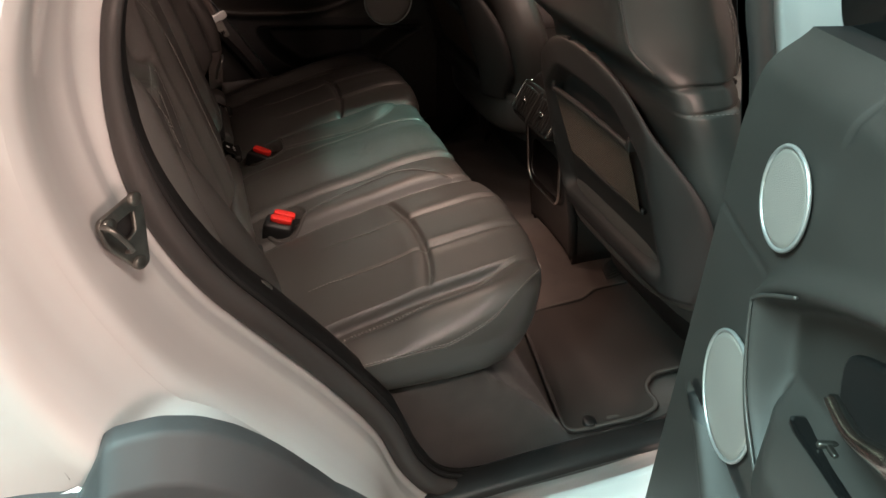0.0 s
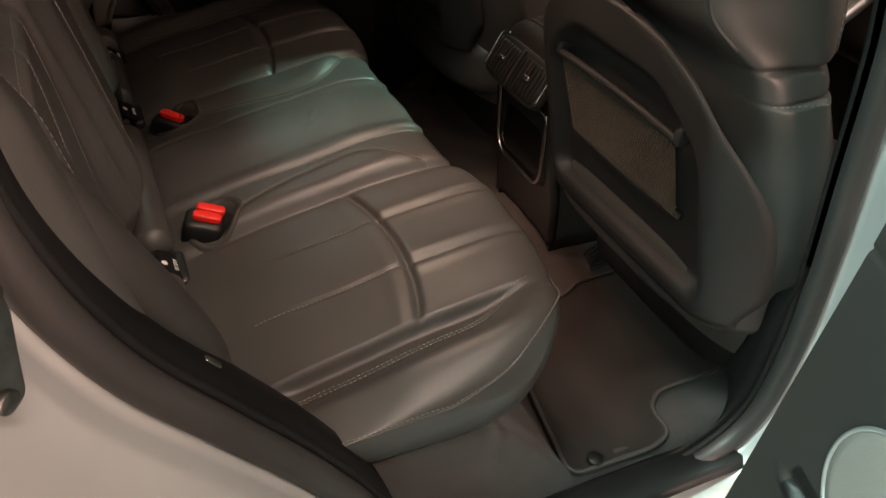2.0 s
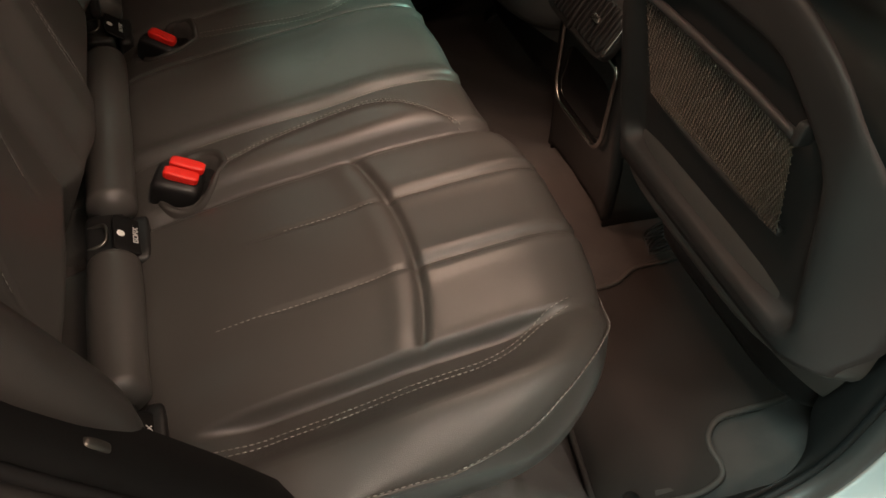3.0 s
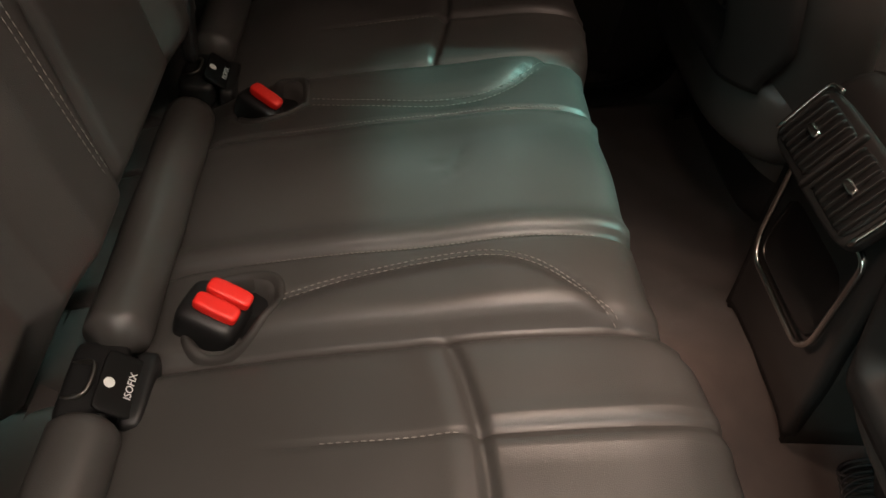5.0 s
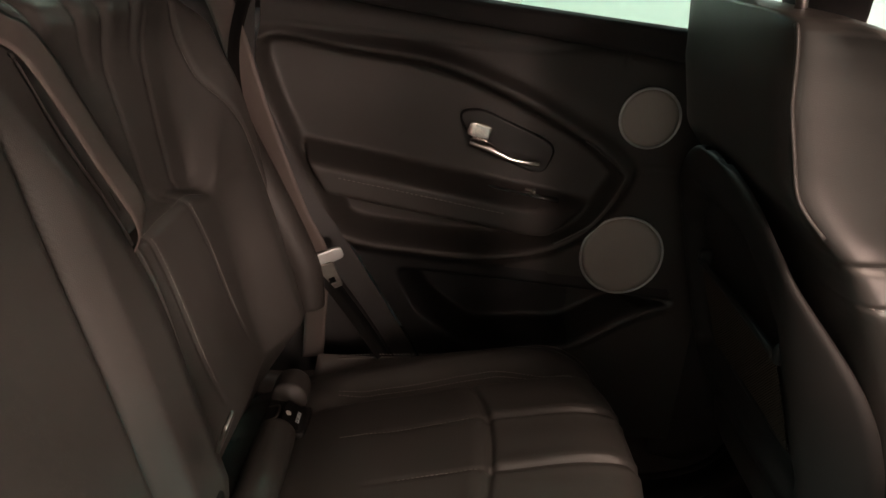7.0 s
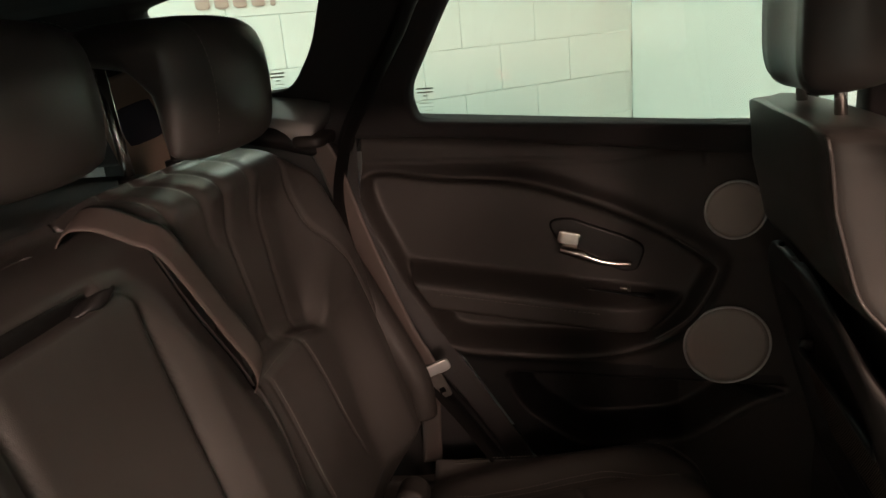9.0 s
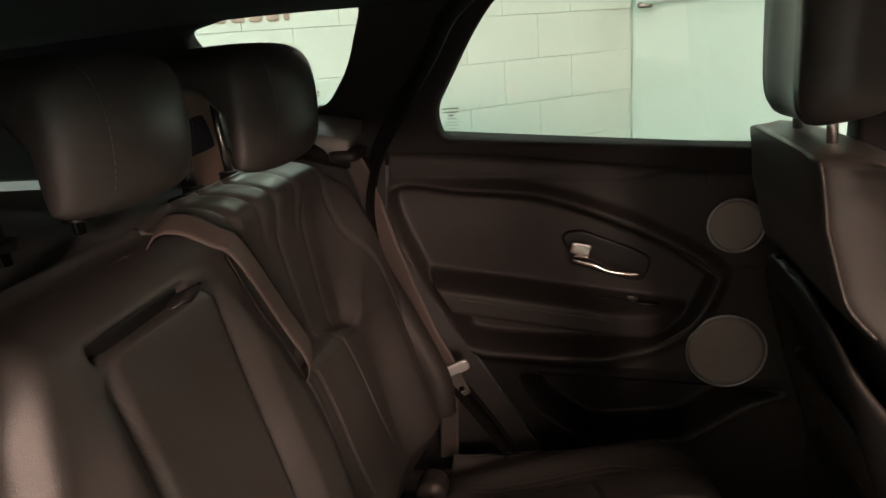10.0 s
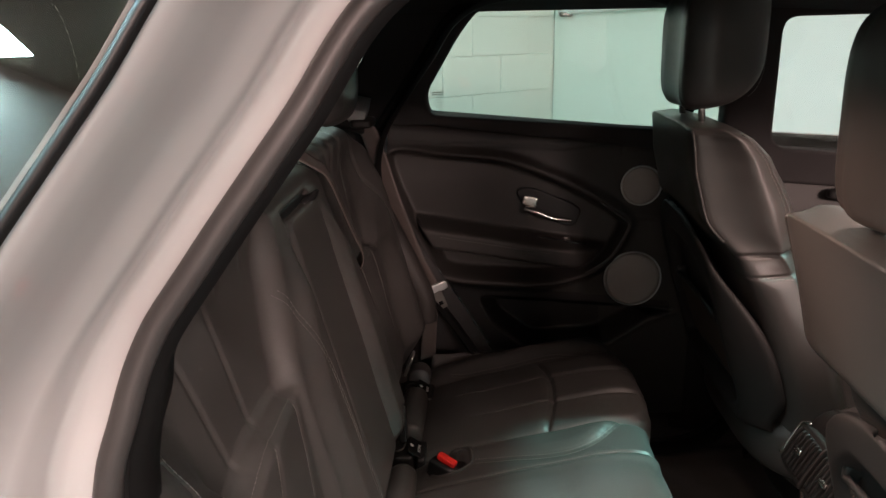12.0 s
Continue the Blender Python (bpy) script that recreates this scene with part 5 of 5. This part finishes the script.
v, f = plate(out, [WIN_Q, WIN_R, WIN_F], 0.055, 0.008)
v = np.stack([v[:, 0], 0.692 + v[:, 1] - lean(v[:, 2]), v[:, 2]], 1)
side = part("window_surround", (v, f), HEADLINER, car, "black pillar and window frame trim")
for k, w in enumerate((WIN_Q, WIN_R, WIN_F)):
    w = np.array(w)
    cm = w.mean(0)
    v, f = plate([tuple(cm + (q - cm) * 1.03) for q in w], [], 0.005, 0.0005)
    v = np.stack([v[:, 0], 0.724 + v[:, 1] - lean(v[:, 2]), v[:, 2]], 1)
    pane = part("window_pane", (v, f), GLASS, side, "clear window glass")
    pane.visible_shadow = False
    ringp = np.array([(q[0], 0.716 - float(lean(q[1])), q[1]) for q in w])
    part("window_seal", tube(ringp, 0.0065 if k == 1 else 0.0045, 8, closed=True), RUBBER, side)
part("waist_seal", tube([(x, 0.712 - float(lean(z)), z) for x, z in ((0.0, 1.2705), (0.35, 1.2435), (0.69, 1.217))], 0.004, 8), PIPING, side, "pale strip along the window's lower edge")


def etched(x, z, wide):
    """Small printed marking on a pane, as bars."""
    bars, y = [], 0.7215
    for k, (w, h) in enumerate(((1.0, 0.0026), (0.95, 0.0026), (0.32, 0.0024), (0.6, 0.0012), (0.9, 0.0012), (0.9, 0.0011), (0.5, 0.0011))):
        zz = z - 0.0062 * k
        bars.append(block(x + wide * 0.5 * (1 - w) * (0.2 if k > 2 else 0), y - float(lean(zz)), zz, wide * w, 0.0006, h, 8, 2))
    return part("glass_marking", join(*bars), ETCH, side, "small grey printed glass marking")


etched(0.006, 1.330, 0.030)
etched(-0.245, 1.375, 0.028)
# lower side trim behind the far door and under the quarter window
zs, xs = np.linspace(0.45, 1.26, 30), np.linspace(0, 1, 16)
P = np.array([[(-0.62 + u * (float(tail(z)) + 0.62 - 0.004), 0.700 - 0.055 * math.sin(math.pi * u) * (1 if z < 1.1 else 0.4), z) for u in xs] for z in zs])
part("side_trim", sheet(P, flip=True), PLASTIC, car, "charcoal plastic wheel house trim")
part("belt_guide", block(-0.165, 0.600, 1.272, 0.055, 0.09, 0.022, 4, 8), PLASTIC, car)
# shelf behind the bench, and its lit side rest
shelf = thing("parcel_shelf", "dark parcel shelf behind the rear bench", "shelf")
part("cover", block(-0.64, YC, 1.235, 0.62, 1.10, 0.03, 8, 8), CARPET, shelf)
part("shelf_side", thick(np.array([[(-0.60 + 0.44 * u, 0.57 + 0.12 * w, 1.298 + 0.028 * w - 0.03 * u**4) for u in np.linspace(0, 1, 16)] for w in np.linspace(0, 1, 10)]), 0.03), SHELFGREY, shelf, "grey moulded shelf side")
part("shelf_roll", tube(glide([(-0.32, 0.50, 1.300), (-0.25, 0.545, 1.292), (-0.19, 0.590, 1.268), (-0.15, 0.615, 1.250), (-0.13, 0.625, 1.235)], 30), 0.016, 10), RUBBER, shelf)
card = thing("brochure", "small brown printed card leaning on the parcel shelf", "card")
part("sheet", turned(block(0, 0, 0, 0.005, 0.095, 0.160, 9, 4), pose(-0.362, 0.435, 1.325, 14, 0, -42)), PAPER, card)
part("print", turned(block(0, 0, 0, 0.002, 0.055, 0.055, 9, 3), pose(-0.3592, 0.4325, 1.335, 14, 0, -42)), DARKINK, card)

# far front door: a dark panel with its ledge under the window
xs, zs = np.linspace(0.80, 1.85, 50), np.linspace(0, 1, 50)
P = np.array([[(x, 0.712 - 0.035 * float(dent(0.42 + (x - 1.2) * 0.02 - f, 0.10)) - 0.02 * float(step(f, 0.93, 0.80)) + 0.008 * float(dent(f - 0.74, 0.012)), 0.45 + f * (1.168 - 0.07 * (x - 0.85) - 0.45)) for x in xs] for f in zs])
part("far_pillar_trim", sheet(np.array([[(x, 0.716 + 0.02 * abs(u), z) for z in np.linspace(0.36, 1.21, 12)] for x, u in ((0.63, 1), (0.68, 0.2), (0.75, 0), (0.82, 0.6))])), HEADLINER, car, "black centre pillar lower trim")
front_door = part("front_door", sheet(P, flip=True), LEATHER_FINE, car, "closed front door with dark leather trim")
part("grab_ledge", block(1.25, 0.672, 1.075, 0.60, 0.05, 0.03, 5, 8), PLASTIC, front_door)

# windscreen
ws = np.array([[(1.15 + 0.85 * (1 - f), y, 1.08 + 0.45 * f) for y in np.linspace(-0.66 - 0.06 * (1 - f), 0.60 + 0.06 * (1 - f), 12)] for f in np.linspace(0, 1, 12)])
screen = part("windscreen", thick(ws, 0.005), GLASS, car, "clear windscreen")
screen.visible_shadow = False
# closing panel on the near side, ahead of the opening
part("near_front_panel", sheet(np.array([[(x, -0.80 - 0.06 * math.sin(math.pi * f) , 0.30 + 0.88 * f) for f in np.linspace(0, 1, 12)] for x in np.linspace(0.78, 1.95, 12)])), PAINT, car)

# ---- the bay: painted blocks, pipe, sign ----
pipe = thing("wall_pipe", "thin white painted pipe with a bracket on the wall", "pipe")
pa, pb = plan(-0.05, -0.10), plan(-0.05, -3.5)
part("pipe_run", tube([(*pa, 1.565), (*[(a + b) / 2 for a, b in zip(pa, pb)], 1.60), (*pb, 1.63)], 0.018, 10), LABEL, pipe)
part("pipe_drop", tube([(*plan(-0.05, -0.12), 3.1), (*plan(-0.05, -0.12), 1.57)], 0.018, 10), LABEL, pipe)
part("bracket", block(*plan(-0.045, -0.16), 1.548, 0.09, 0.06, 0.035, 4, 5), STEEL, pipe)

sign = thing("wall_sign", "dull brown painted lettering on the block wall", "sign")
for a, w in ((-2.60, 0.066), (-2.515, 0.066), (-2.43, 0.066), (-2.345, 0.066), (-2.275, 0.028)):
    v, f = block(0, 0, 0, w, 0.006, 0.24, 10, 3)
    part("letter_bar", turned((v, f), Matrix.Translation((*plan(a, -0.012), 1.70)) @ Matrix.Rotation(math.atan2(AX.y, AX.x), 4, "Z")), SIGN, sign)


def blocks(wall, at, side_axis, length, material, z0, z1, l0):
    """Painted blocks of a wall, each proud of its joints."""
    made = {}
    d = AX.normalized() if side_axis == "a" else BX.normalized()
    ang = math.atan2(d.y, d.x)
    for w in (BLOCK,):
        hw, hh, cut = w / 2 - 0.0012, COURSE / 2 - 0.0012, 0.003
        v = [(q * (hw - k), y, r * (hh - k)) for y, k in ((0.014, 0), (-0.0055, 0), (-0.007, cut)) for q, r in ((-1, -1), (1, -1), (1, 1), (-1, 1))]
        f = [(i + 4 * k, (i + 1) % 4 + 4 * k, (i + 1) % 4 + 4 * k + 4, i + 4 * k + 4) for k in (0, 1) for i in range(4)] + [(8, 9, 10, 11), (3, 2, 1, 0)]
        me = bpy.data.meshes.new("block")
        me.from_pydata([tuple(q) for q in v], [], f)
        me.materials.append(material)
        me.shade_flat()
        made[w] = me
    rng = random.Random(5)
    k = 0
    z = GROUND + COURSE / 2
    while z < z1:
        s = -(BLOCK / 2 if k % 2 else 0.0) - BLOCK / 2 + BLOCK / 2
        while s > -length:
            if z > z0 and s < -l0:
                ob = new("block", made[BLOCK])
                c = plan(s - BLOCK / 2, 0.004) if side_axis == "a" else plan(0.004, s - BLOCK / 2)
                ob.parent = wall
                ob.matrix_basis = Matrix.Translation((c[0], c[1], z)) @ Matrix.Rotation(ang + rng.uniform(-0.002, 0.002), 4, "Z")
            s -= BLOCK
        z += COURSE
        k += 1


blocks(wall_1, 0, "a", 6.2, WALLPAINT, 0.3, 3.1, -0.3)
